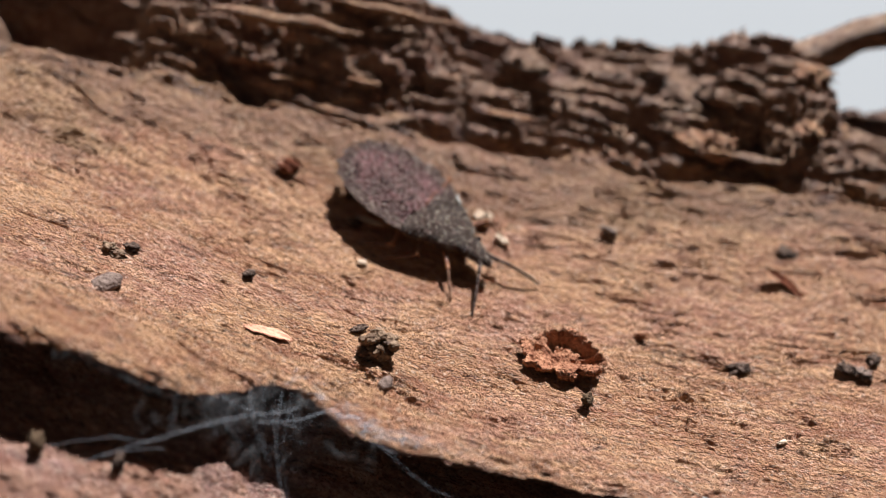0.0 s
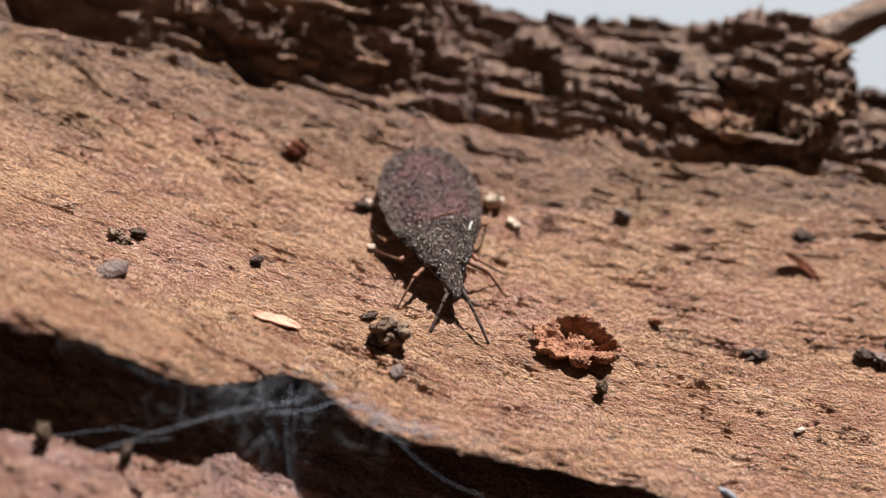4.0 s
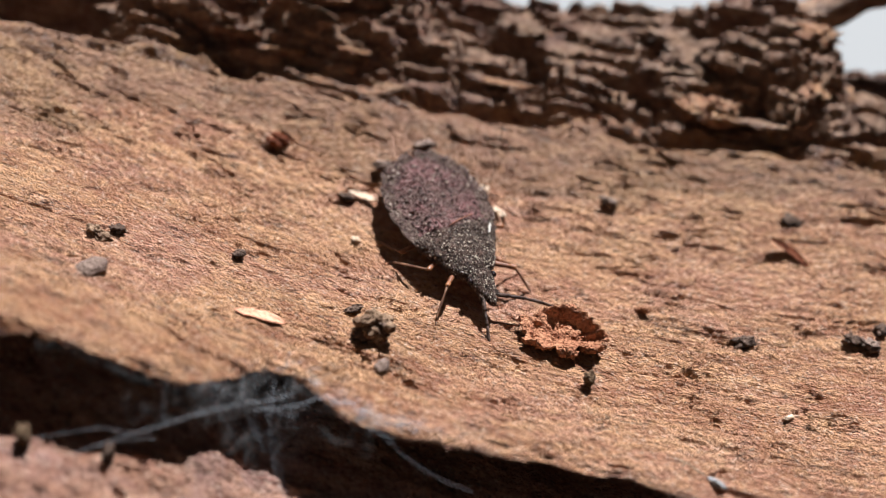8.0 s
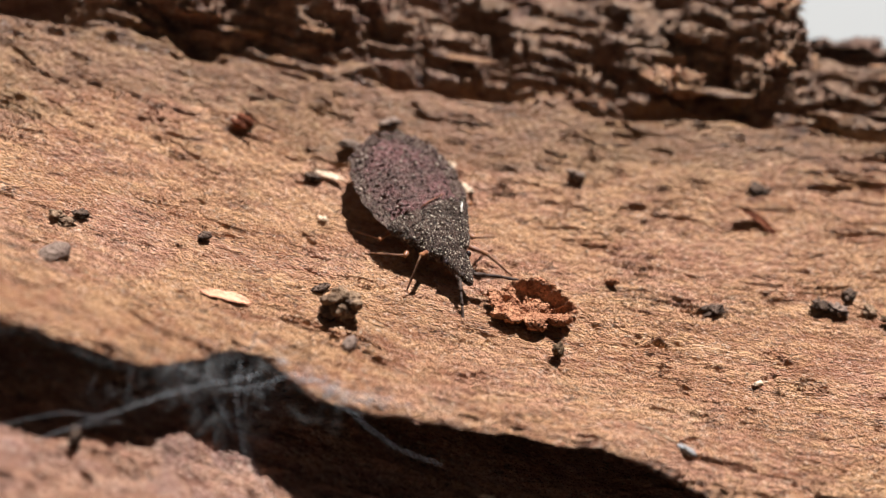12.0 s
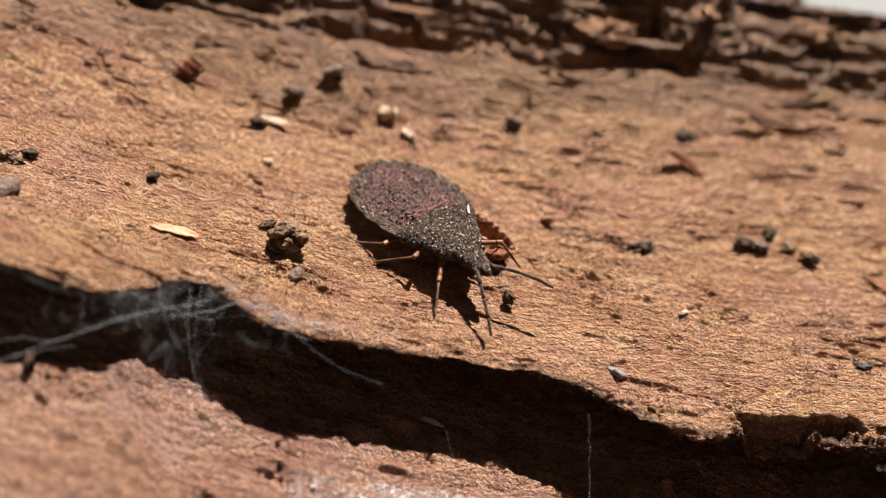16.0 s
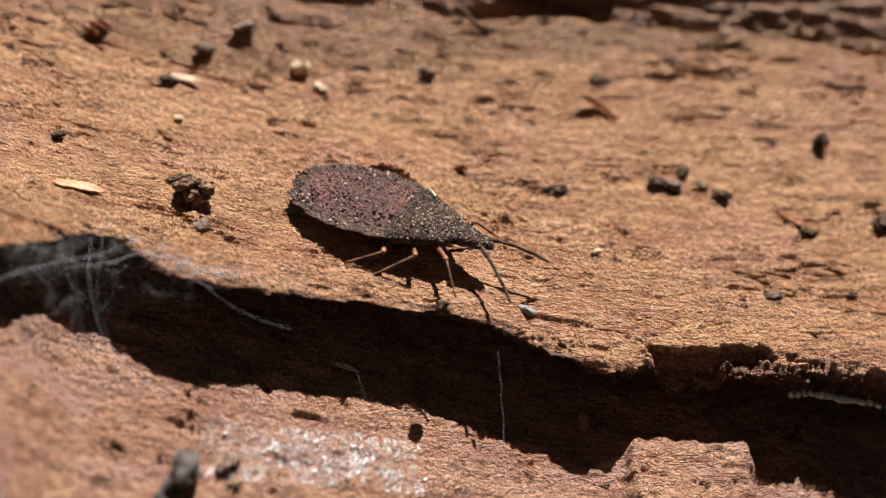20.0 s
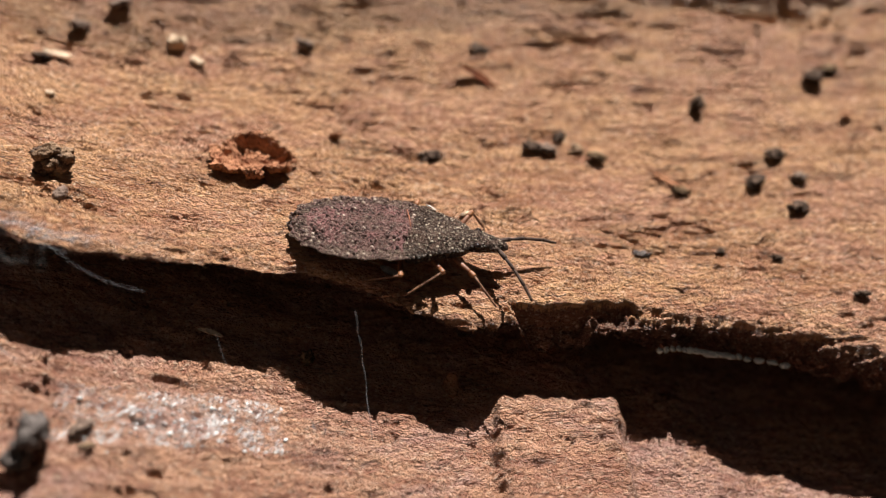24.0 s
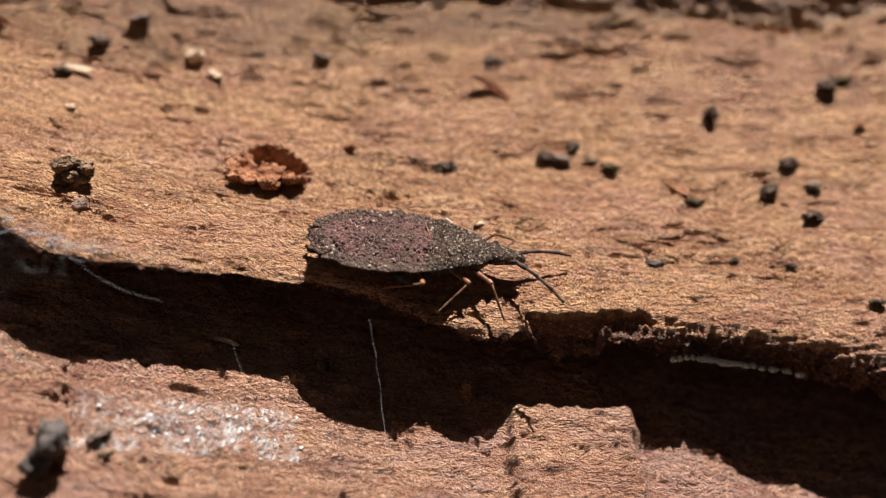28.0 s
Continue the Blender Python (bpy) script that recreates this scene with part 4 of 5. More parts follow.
for k, (x0, x1, out, drop) in enumerate(((-10.2, -3.6, 1.3, 1.5), (-8.9, -5.6, 1.5, 2.4), (-8.2, -6.2, 2.1, 3.6), (-14.5, -8.0, 1.4, 2.0))):
    U, V = np.meshgrid(np.linspace(0, 1, 26), np.linspace(0, 1, 14), indexing="ij")
    X = x0 + (x1 - x0) * U
    Y0 = lip_line(X)
    Y = Y0 - out * V * (0.7 + 0.5 * fbm(U * 3, V * 2, 2, 70 + k))
    Z = upper_height(X, Y0) - 0.3 - drop * V**1.3 + 0.25 * fbm(U * 5, V * 4, 3, 75 + k)
    Z = np.maximum(Z, lower_height(X, Y) + 0.05)
    part("gauze", grid_mesh("gauze", X, Y, Z, GAUZE), web, "thin torn veil of silk")
U, V = np.meshgrid(np.linspace(-3.6, 4.2, 40), np.linspace(-15.7, -13.5, 18), indexing="ij")
part("gauze", grid_mesh("gauze", U, V, lower_height(U, V) + 0.05 + 0.05 * fbm(U * 2, V * 2, 2, 79), MAT_SILK), web, "white silk matted on the lower bark")
# small white blobs added as bright glints on the matted silk
glint = Nodes("silk_glint_white").done((0.92, 0.92, 0.90), 0.12, None, spec=0.8)
for k in range(46):
    x, y = rng.gauss(0.0, 1.7), rng.gauss(-14.7, 0.5)
    w = rng.uniform(0.02, 0.05) if k % 6 else rng.uniform(0.06, 0.10)
    v, f = blob_verts(w, w * 0.8, w * 0.6, (0, 0, 0), 200 + k, 0.9, 1.6, 10, 7)
    at_mm(part("silk_glint", mesh_from("silk_glint", v, f, glint), web), x, y, low_of(x, y) + 0.04)
for k in range(120):
    # fuzz matted on the lip and on the sunlit lower bark
    if k % 2:
        x = rng.gauss(-4.0, 1.4)
        y = lip_at(x) + abs(rng.gauss(0, 0.35))
        on = top_of
    else:
        x, y, on = rng.gauss(0.3, 2.0), rng.gauss(-14.6, 0.5), low_of
    pts = []
    for j in range(4):
        pts.append((x, y, on(x, y) + rng.uniform(0.02, 0.12)))
        x, y = x + rng.uniform(-0.35, 0.5), y + rng.uniform(-0.25, 0.25)
    part("hair", silk(pts, rng.uniform(0.008, 0.016), 8, k), web)


# ---- the flat bug ----
def shell_material(name, a, b, tint, glint_speck, lit=0.62):
    m = Nodes(name)
    big, mid, fine = m.noise(0.9, None, 3, 0.6), m.noise(4.5, None, 4, 0.65), m.noise(15.0, m.space((0.6, 1, 1)), 3, 0.7)
    c = m.mix(m.ramp(big, (0.40, 0.0), (0.60, 1.0)), a, tint)
    c = m.mix(m.ramp(mid, (0.34, 0.9), (0.52, 0.0)), c, b)
    # pale fine specks put glints into the shell's colour
    c = m.mix(m.ramp(fine, (lit - 0.04, 0.0), (lit + 0.05, 0.9)), c, glint_speck)
    h = m.sum(m.sum(m.cells(5.5), 0.7, "MULTIPLY"), m.sum(mid, m.sum(fine, 1.3, "MULTIPLY"), "ADD"), "ADD")
    return m.done(c, m.ramp(fine, (0.46, 0.75), (0.60, 0.22)), h, 1.0, 0.30, 0.32)


SHELL = shell_material("abdomen_shell", (0.20, 0.115, 0.092), (0.045, 0.026, 0.021), (0.32, 0.14, 0.13), (0.55, 0.43, 0.36))
RIM = shell_material("margin_shell", (0.16, 0.098, 0.075), (0.034, 0.021, 0.017), (0.21, 0.125, 0.095), (0.55, 0.43, 0.32), 0.60)
NECK = shell_material("pronotum_shell", (0.085, 0.052, 0.037), (0.016, 0.010, 0.008), (0.14, 0.078, 0.055), (0.62, 0.52, 0.40), 0.60)
LEG = grit_material("leg_shell", (0.36, 0.14, 0.055), (0.17, 0.062, 0.028), 4.0, 0.5, 0.5, 0.02)
KNEE = grit_material("knee_shell", (0.36, 0.15, 0.06), (0.24, 0.09, 0.035), 4.0, 0.45, 0.5, 0.02)
SHIN = grit_material("shin_shell", (0.27, 0.135, 0.07), (0.10, 0.045, 0.026), 5.0, 0.6, 0.4, 0.03)
FEELER = grit_material("feeler_shell", (0.10, 0.058, 0.04), (0.035, 0.02, 0.015), 5.0, 0.6, 0.3, 0.05)
EYE = grit_material("eye_shell", (0.03, 0.012, 0.01), (0.015, 0.008, 0.008), 5.0, 0.25, 0.6, 0.01)
STRAW = grit_material("straw_fibre", (0.34, 0.13, 0.07), (0.22, 0.08, 0.045), 5.0, 0.6, 0.3, 0.02)
SCALE = grit_material("pale_scale", (0.85, 0.80, 0.70), (0.70, 0.62, 0.50), 6.0, 0.35, 0.6, 0.03)

# the body's half-width along its length, front to the right
BODY_X = (-4.05, -3.95, -3.8, -3.3, -2.5, -1.6, -0.7, 0.2, 1.0, 1.8)
BODY_W = (0.0, 0.75, 1.10, 1.57, 1.98, 2.15, 2.20, 2.06, 1.85, 1.5)


def half_width(x):
    return float(np.interp(x, BODY_X, BODY_W)) if x > -4.05 else -1.0


def droop(x):
    """The fore body bends down towards the head."""
    u = max(x - 0.6, 0.0)
    return -0.02 * u - 0.016 * u * u


@functools.lru_cache(maxsize=None)
def body_outline(a):
    """The abdomen's edge by angle from the front."""
    c, s = math.cos(a), math.sin(a)
    lo, hi = 0.0, 4.0
    for _ in range(24):
        r = 0.5 * (lo + hi)
        x, y = -1.45 + r * c, r * s
        inside = x < 0.95 and abs(y) < half_width(x)
        lo, hi = (r, hi) if inside else (lo, r)
    return -1.45 + lo * c, lo * s


def back_height(x, y):
    """Height of the abdomen's back: a low dome with two keels, a groove and a raised rim."""
    f = min(abs(y) / max(half_width(x), 0.3), 1.1)
    z = 0.16 + 0.36 * max(0.0, 1 - (f / 0.86) ** 2.2)
    z += 0.06 * math.exp(-((f - 0.34) / 0.08) ** 2) - 0.05 * math.exp(-((f - 0.62) / 0.06) ** 2) + 0.07 * max(0.0, f - 0.72) / 0.28
    return z


def relief(x, y):
    return 0.075 * noise.fractal(Vector((x * 2.1, y * 2.1, 3)), 0.8, 2.0, 4) + 0.045 * noise.noise(Vector((x * 6.5, y * 6.5, 1)))


def abdomen_mesh(inner=0.82):
    n, m = 190, 34
    verts, faces = [], []
    for side in (1, -1):
        for j in range(m + 1):
            r = inner * j / m
            for i in range(n):
                ox, oy = body_outline(2 * math.pi * i / n)
                x, y = -1.45 + (ox + 1.45) * r, oy * r
                if side > 0:
                    z = back_height(x, y) + relief(x, y)
                    # rings of the abdomen
                    z -= 0.045 * smooth(0.80, 0.96, np.array([math.sin(x * 8.2 + 0.4)]))[0] * (abs(y) > 0.5)
                else:
                    z = 0.02 - 0.30 * (1 - (r / inner) ** 2)
                verts.append((x, y, z))
    k = (m + 1) * n
    for j in range(m):
        for i in range(n):
            a, b, c, d = j * n + i, (j + 1) * n + i, (j + 1) * n + (i + 1) % n, j * n + (i + 1) % n
            faces.append((a, b, c, d))
            faces.append((k + d, k + c, k + b, k + a))
    for i in range(n):
        a, b = m * n + i, m * n + (i + 1) % n
        faces.append((a, k + a, k + b, b))
    return mesh_from("abdomen", verts, faces, SHELL)


def margin_plate_mesh(a0, a1, tooth):
    """One plate of the flared edge; its hind corner stands out as a tooth."""
    n, m = 16, 8
    verts, faces = [], []
    for side in (1, -1):
        for i in range(n + 1):
            u = i / n
            ox, oy = body_outline(round(a0 + (a1 - a0) * u, 6))
            bulge = 0.965 + 0.035 * math.sin(math.pi * min(u * 1.25, 1.0)) ** 0.6 + tooth * smooth(0.45, 0.86, np.array([u]))[0] * (1 - smooth(0.9, 1.0, np.array([u]))[0])
            bulge += 0.012 * noise.noise(Vector((ox * 5, oy * 5, 2)))
            for j in range(m + 1):
                r = 0.76 + (bulge - 0.76) * j / m
                x, y = -1.45 + (ox + 1.45) * r, oy * r
                z = back_height(x, y) + relief(x, y) * 0.8 - 0.05 * math.exp(-(u / 0.06) ** 2) - 0.05 * math.exp(-((1 - u) / 0.06) ** 2) + 0.03
                verts.append((x, y, z if side > 0 else z - 0.15 + 0.09 * (j / m)))
    w = m + 1
    k = (n + 1) * w
    for i in range(n):
        for j in range(m):
            a = i * w + j
            faces.append((a, a + 1, a + w + 1, a + w))
            faces.append((k + a, k + a + w, k + a + w + 1, k + a + 1))
        a = i * w + m
        faces.append((a, k + a, k + a + w, a + w))
    for i in (0, n):
        for j in range(m):
            a = i * w + j
            faces.append((a, k + a, k + a + 1, a + 1))
    return mesh_from("margin_plate", verts, faces, RIM)


def lofted(name, stations, material, bump, seed, n=52, sub=7, keels=0.0):
    """A rounded shield through stations of x, half-width, top and bottom."""
    rows = []
    for k in range(len(stations) - 1):
        for q in range(sub):
            u = q / sub
            rows.append([a + (b - a) * u for a, b in zip(stations[k], stations[k + 1])])
    rows.append(list(stations[-1]))
    verts, faces = [], []
    for x, w, top, bot in rows:
        for i in range(n):
            a = 2 * math.pi * i / n
            c, s = math.cos(a), math.sin(a)
            y = w * c * (1 + 0.05 * noise.noise(Vector((x * 5, c * 3, seed))))
            z = (top - 0.08) * s**0.8 + 0.08 if s > 0 else 0.08 + (bot - 0.08) * (-s) ** 0.8
            d = Vector((x * 3.0, y * 3.0, seed))
            z += (bump * noise.fractal(d, 0.7, 2.1, 4) + 0.5 * bump * noise.noise(d * 4)) * (s > -0.2)
            if s > 0.1:
                z += keels * (math.exp(-((abs(c) - 0.30) / 0.09) ** 2) - math.exp(-((abs(c) - 0.60) / 0.10) ** 2))
            verts.append((x, y, z + droop(x)))
    m = len(rows)
    for k in range(m - 1):
        for i in range(n):
            faces.append((k * n + i, k * n + (i + 1) % n, (k + 1) * n + (i + 1) % n, (k + 1) * n + i)[::-1])
    faces.append(tuple(range(n)))
    faces.append(tuple(range((m - 1) * n, m * n))[::-1])
    return mesh_from(name, verts, faces, material)


PRONOTUM = ((0.45, 1.4, 0.42, -0.2), (0.62, 1.80, 0.52, -0.25), (0.9, 1.84, 0.60, -0.3), (1.2, 1.70, 0.63, -0.3), (1.6, 1.50, 0.64, -0.3), (2.0, 1.28, 0.62, -0.3), (2.4, 1.10, 0.58, -0.28), (2.75, 0.92, 0.52, -0.25), (3.0, 0.62, 0.44, -0.2))
HEAD = ((2.85, 0.50, 0.42, -0.12), (3.1, 0.56, 0.50, -0.16), (3.4, 0.52, 0.52, -0.16), (3.7, 0.42, 0.47, -0.12), (4.0, 0.36, 0.42, -0.08), (4.2, 0.24, 0.36, 0.0), (4.42, 0.15, 0.30, 0.03), (4.52, 0.06, 0.24, 0.1))
bug = tagged(new("flat_bug"), "dark purplish-brown flat bug with scalloped abdomen crawling over the bark", "insect")
part("abdomen", abdomen_mesh(), bug, "dull purplish-brown bumpy wing cover and back")
ANG = [38, 62, 84, 105, 125, 144, 161]
for sgn in (1, -1):
    for k, (a, b) in enumerate(zip(ANG, ANG[1:] + [177])):
        part("margin_plate", margin_plate_mesh(radians(a) * sgn, radians(b) * sgn, 0.018 + 0.014 * k), bug)
part("scutellum", lofted("scutellum", ((-0.85, 0.06, 0.50, 0.3), (-0.4, 0.36, 0.60, 0.3), (0.3, 0.80, 0.66, 0.3), (0.72, 1.0, 0.60, 0.2)), SHELL, 0.04, 4, keels=0.03), bug, "triangular reddish-brown scutellum")
part("pronotum", lofted("pronotum", PRONOTUM, NECK, 0.075, 7, keels=0.055), bug, "black granular pronotum glinting with pale specks")
head = part("head", lofted("head", HEAD, NECK, 0.05, 9, 28), bug)
for sgn in (1, -1):
    v, f = blob_verts(0.14, 0.12, 0.13, (3.3, 0.52 * sgn, 0.30 + droop(3.3)), 3, 0.04)
    part("eye", mesh_from("eye", v, f, EYE), head)
    # the cheek knob that bears the feeler
    v, f = blob_verts(0.22, 0.10, 0.10, (4.02, 0.34 * sgn, 0.16 + droop(4.0)), 5, 0.2)
    part("feeler_socket", mesh_from("feeler_socket", v, f, NECK), head)
v, f = blob_verts(0.22, 0.05, 0.04, (0, 0, 0), 8, 0.4)
at_mm(part("pale_scale", mesh_from("pale_scale", v, f, SCALE), bug, "pale shiny scale on the shoulder"), 1.35, 1.26, 0.58, Euler((radians(-35), radians(8), radians(-32))).to_matrix())


def granules(name, spots, material):
    """Many small warts in one part."""
    verts, faces = [], []
    for x, y, z, w in spots:
        k = len(verts)
        for j, (rr, zz) in enumerate(((1.0, -0.3), (0.8, 0.45))):
            for i in range(6):
                a = math.pi * (2 * i + j) / 6
                verts.append((x + w * rr * math.cos(a), y + w * rr * math.sin(a), z + w * zz))
        verts.append((x, y, z + 0.85 * w))
        for i in range(6):
            n = (i + 1) % 6
            faces += [(k + i, k + n, k + 6 + i), (k + n, k + 6 + n, k + 6 + i), (k + 6 + i, k + 6 + n, k + 12)]
    return mesh_from(name, verts, faces, material)


def loft_top(stations, x, f):
    """Height of a shield's top at x and at the fraction f of its half-width."""
    xs = [s[0] for s in stations]
    w, top = (float(np.interp(x, xs, [s[k] for s in stations])) for k in (1, 2))
    return w * f, (top - 0.08) * (1 - f * f) ** 0.4 + 0.08 + droop(x)


def tube(name, a, b, ra, rb, material, seed=1, waist=1.0):
    pts = [Vector(a).lerp(Vector(b), k / 6) for k in range(7)]
    rs = [(ra + (rb - ra) * k / 6) * (1 + (waist - 1) * math.sin(math.pi * k / 6)) for k in range(7)]
    return stick_mesh(name, [tuple(p) for p in pts], rs, material, 9, 0.15, seed)


def wart_material(name, dull, mid, glint_tip, share):
    """Dull warts, and among them a share of shiny tips coloured pale as glints."""
    m = Nodes(name)
    pick = m.node("ShaderNodeNewGeometry").outputs["Random Per Island"]
    n = m.noise(5.0, None, 3, 0.6)
    c = m.mix(m.ramp(n, (0.38, 0.0), (0.62, 1.0)), dull, mid)
    c = m.mix(m.ramp(pick, (1 - share - 0.05, 0.0), (1 - share, 1.0)), c, glint_tip)
    return m.done(c, m.ramp(pick, (1 - share - 0.1, 0.75), (1 - share, 0.2)), m.noise(14.0, None, 2), 0.6, 0.06, 0.3)


WART = wart_material("wart_shell", (0.06, 0.036, 0.03), (0.19, 0.105, 0.09), (0.50, 0.39, 0.31), 0.08)
NECK_WART = wart_material("neck_wart", (0.03, 0.019, 0.014), (0.11, 0.068, 0.05), (0.66, 0.55, 0.42), 0.13)
rng = random.Random(12)
spots = []
for k in range(1150):
    x, f = rng.uniform(0.6, 2.95), rng.uniform(-0.99, 0.99)
    y, z = loft_top(PRONOTUM, x, f)
    spots.append((x, y, z + 0.01, rng.choice((0.018, 0.022, 0.028, 0.042))))
tagged(part("granulation", granules("granulation", spots, NECK_WART), bug, "warts on the pronotum, some coloured pale as glints"), kind="stuff")
spots = []
for k in range(240):
    x, f = rng.uniform(2.9, 4.45), rng.uniform(-0.97, 0.97)
    y, z = loft_top(HEAD, x, f)
    spots.append((x, y, z + 0.01, rng.uniform(0.018, 0.038)))
tagged(part("granulation", granules("granulation", spots, NECK_WART), bug, "fine warts on the head"), kind="stuff")
spots = []
for k in range(1500):
    a, q = round(rng.uniform(0, 2 * math.pi), 2), math.sqrt(rng.uniform(0.01, 1.0))
    ox, oy = body_outline(a)
    x, y = -1.45 + (ox + 1.45) * q, oy * q
    size = rng.uniform(0.018, 0.04) if k % 6 else rng.uniform(0.05, 0.085)
    spots.append((x, y, back_height(x, y) + relief(x, y) + (0.03 if q > 0.8 else 0.0) + 0.2 * size, size))
tagged(part("granulation", granules("granulation", spots, WART), bug, "warts on the abdomen, some coloured pale as glints"), kind="stuff")
part("stray_fibre", stick_mesh("stray_fibre", [(0.42 + 0.25 * u, 0.9 - 1.2 * u, 0.60 + 0.08 * math.sin(3.1 * u)) for u in (0, 0.2, 0.4, 0.6, 0.8, 1.0)], [0.02, 0.028, 0.03, 0.03, 0.028, 0.02], STRAW, 6, 0.2), bug, "thin reddish fibre lying across the back")

# feelers point along their own +x; each has four joints and sags a little
antennae = []
for sgn in (1, -1):
    rod = part("antenna", tube("antenna", (0, 0, 0), (0.48, 0, 0.03), 0.085, 0.095, FEELER, 2), bug)
    spots = ((0.48, 0, 0.03), (1.08, 0, 0.02), (1.86, 0, -0.10), (2.5, 0, -0.30))
    for k in range(3):
        part("joint", tube("joint", spots[k], spots[k + 1], 0.052 if k < 2 else 0.062, 0.068 if k < 2 else 0.05, FEELER, k + 3, 1.1), rod)
    antennae.append((rod, sgn))

# legs: hip and resting foot in the body's space, thigh and shin lengths
legs = []
for fore, (hip, rest_left, rest_right, thigh_l, shin_l) in enumerate((
        ((2.2, 0.55), (3.95, 2.30), (4.0, 2.40), 1.43, 1.50),
        ((1.35, 0.75), (2.20, 2.60), (0.95, 2.75), 1.25, 1.72),
        ((0.35, 0.90), (-0.75, 2.8), (-0.80, 2.8), 1.42, 1.62))):
    for sgn in (1, -1):
        thigh = part("leg", tube("leg", (0, 0, 0), (thigh_l - 0.16, 0, 0), 0.085, 0.085, LEG, fore + 2, 1.3), bug)
        part("knee", tube("knee", (thigh_l - 0.22, 0, 0), (thigh_l + 0.05, 0, 0), 0.10, 0.085, KNEE, 2, 1.15), thigh)
        length = (0.0, 0.25, 0.5, shin_l - 0.42, shin_l - 0.36, shin_l - 0.2, shin_l)
        shin = part("shin", stick_mesh("shin", [(u, 0, 0) for u in length], [0.060, 0.050, 0.048, 0.052, 0.038, 0.046, 0.028], SHIN, 8, 0.15, 5), thigh)
        rest = rest_left if sgn > 0 else rest_right
        legs.append((thigh, shin, (hip[0], hip[1] * sgn, -0.22 + droop(hip[0])), (rest[0], rest[1] * sgn), sgn, fore, thigh_l, shin_l))


# ---- what moves ----
# seconds, place of the body in millimetres, heading in degrees, lean of its back along x and y
BUG_ROWS = [
    (0, -3.05, 2.92, 2.30, -36.6, 0.220, -0.195),
    (0.5, -3.05, 2.91, 2.28, -36.3, 0.195, -0.252),
    (1, -3.10, 2.91, 2.27, -35.9, 0.190, -0.274),
    (1.5, -3.21, 2.70, 2.19, -44.1, 0.218, -0.315),
    (2, -3.18, 2.69, 2.17, -47.2, 0.174, -0.272),
    (2.5, -2.57, 1.65, 1.94, -65.8, 0.095, -0.116),
    (3, -2.60, 1.13, 1.97, -74.9, -0.006, -0.174),
    (3.5, -2.59, 1.16, 1.97, -75.3, -0.001, -0.168),
    (5.5, -2.55, 1.11, 1.96, -78.0, 0.010, -0.185),
    (6, -2.54, 1.13, 1.96, -78.4, 0.027, -0.185),
    (6.5, -2.51, 1.14, 1.97, -78.7, 0.045, -0.184),
    (7, -2.47, 1.16, 1.95, -79.2, 0.036, -0.169),
    (7.5, -1.97, 0.92, 1.83, -72.8, 0.056, -0.198),
    (8, -1.35, 0.59, 1.65, -63.2, 0.081, -0.175),
    (8.5, -1.18, 0.55, 1.61, -61.0, 0.114, -0.153),
    (9, -1.17, 0.47, 1.60, -61.1, 0.120, -0.177),
    (9.5, -1.18, 0.45, 1.60, -61.1, 0.117, -0.177),
    (10, -1.17, 0.47, 1.60, -60.9, 0.111, -0.185),
    (10.5, -1.17, 0.48, 1.60, -61.3, 0.090, -0.203),
    (11, -1.14, 0.42, 1.58, -62.4, 0.046, -0.232),
    (11.5, -1.16, 0.40, 1.58, -61.3, 0.067, -0.222),
    (13.5, -0.16, -0.42, 1.29, -61.7, 0.070, -0.159),
    (14, 0.69, -1.30, 1.07, -58.6, 0.042, -0.119),
    (14.5, 0.75, -1.97, 1.03, -62.6, 0.058, 0.030),
    (15, 1.29, -2.73, 0.93, -56.2, 0.008, 0.050),
    (15.5, 1.21, -3.35, 0.96, -58.7, 0.001, 0.027),
    (16, 1.43, -3.62, 0.95, -58.1, -0.015, 0.078),
    (16.5, 1.43, -3.88, 0.94, -58.4, -0.017, 0.071),
    (17, 1.63, -4.11, 0.90, -57.6, -0.009, 0.092),
    (17.5, 1.72, -4.14, 0.88, -54.7, -0.027, 0.095),
    (18, 1.77, -4.20, 0.86, -52.9, -0.022, 0.077),
    (18.5, 2.03, -4.65, 0.81, -52.7, -0.026, 0.129),
    (19, 2.16, -5.11, 0.79, -45.6, 0.043, 0.110),
    (19.5, 3.02, -5.51, 0.54, -36.0, 0.067, 0.049),
    (20, 3.53, -6.12, 0.39, -28.6, 0.064, 0.066),
    (20.5, 4.58, -6.43, 0.09, -20.2, 0.060, 0.083),
    (21, 5.85, -7.32, -0.20, -12.9, 0.057, 0.095),
    (21.5, 7.27, -7.76, -0.49, -11.3, 0.060, 0.094),
    (22, 7.96, -7.99, -0.64, -10.7, 0.064, 0.094),
    (22.5, 7.95, -7.97, -0.64, -10.4, 0.067, 0.094),
    (24.5, 9.14, -9.00, -0.97, -10.1, 0.082, 0.108),
    (25, 9.13, -9.06, -0.97, -9.3, 0.089, 0.110),
    (25.5, 9.14, -9.05, -0.95, -9.1, 0.097, 0.111),
    (26, 9.14, -9.04, -0.94, -8.4, 0.104, 0.112),
    (26.5, 9.16, -9.02, -0.92, -7.5, 0.112, 0.114),
    (27, 9.14, -9.03, -0.90, -7.4, 0.119, 0.115),
    (27.5, 9.16, -9.02, -0.90, -7.5, 0.119, 0.115),
    (28, 9.11, -9.00, -0.88, -7.0, 0.119, 0.115),
]


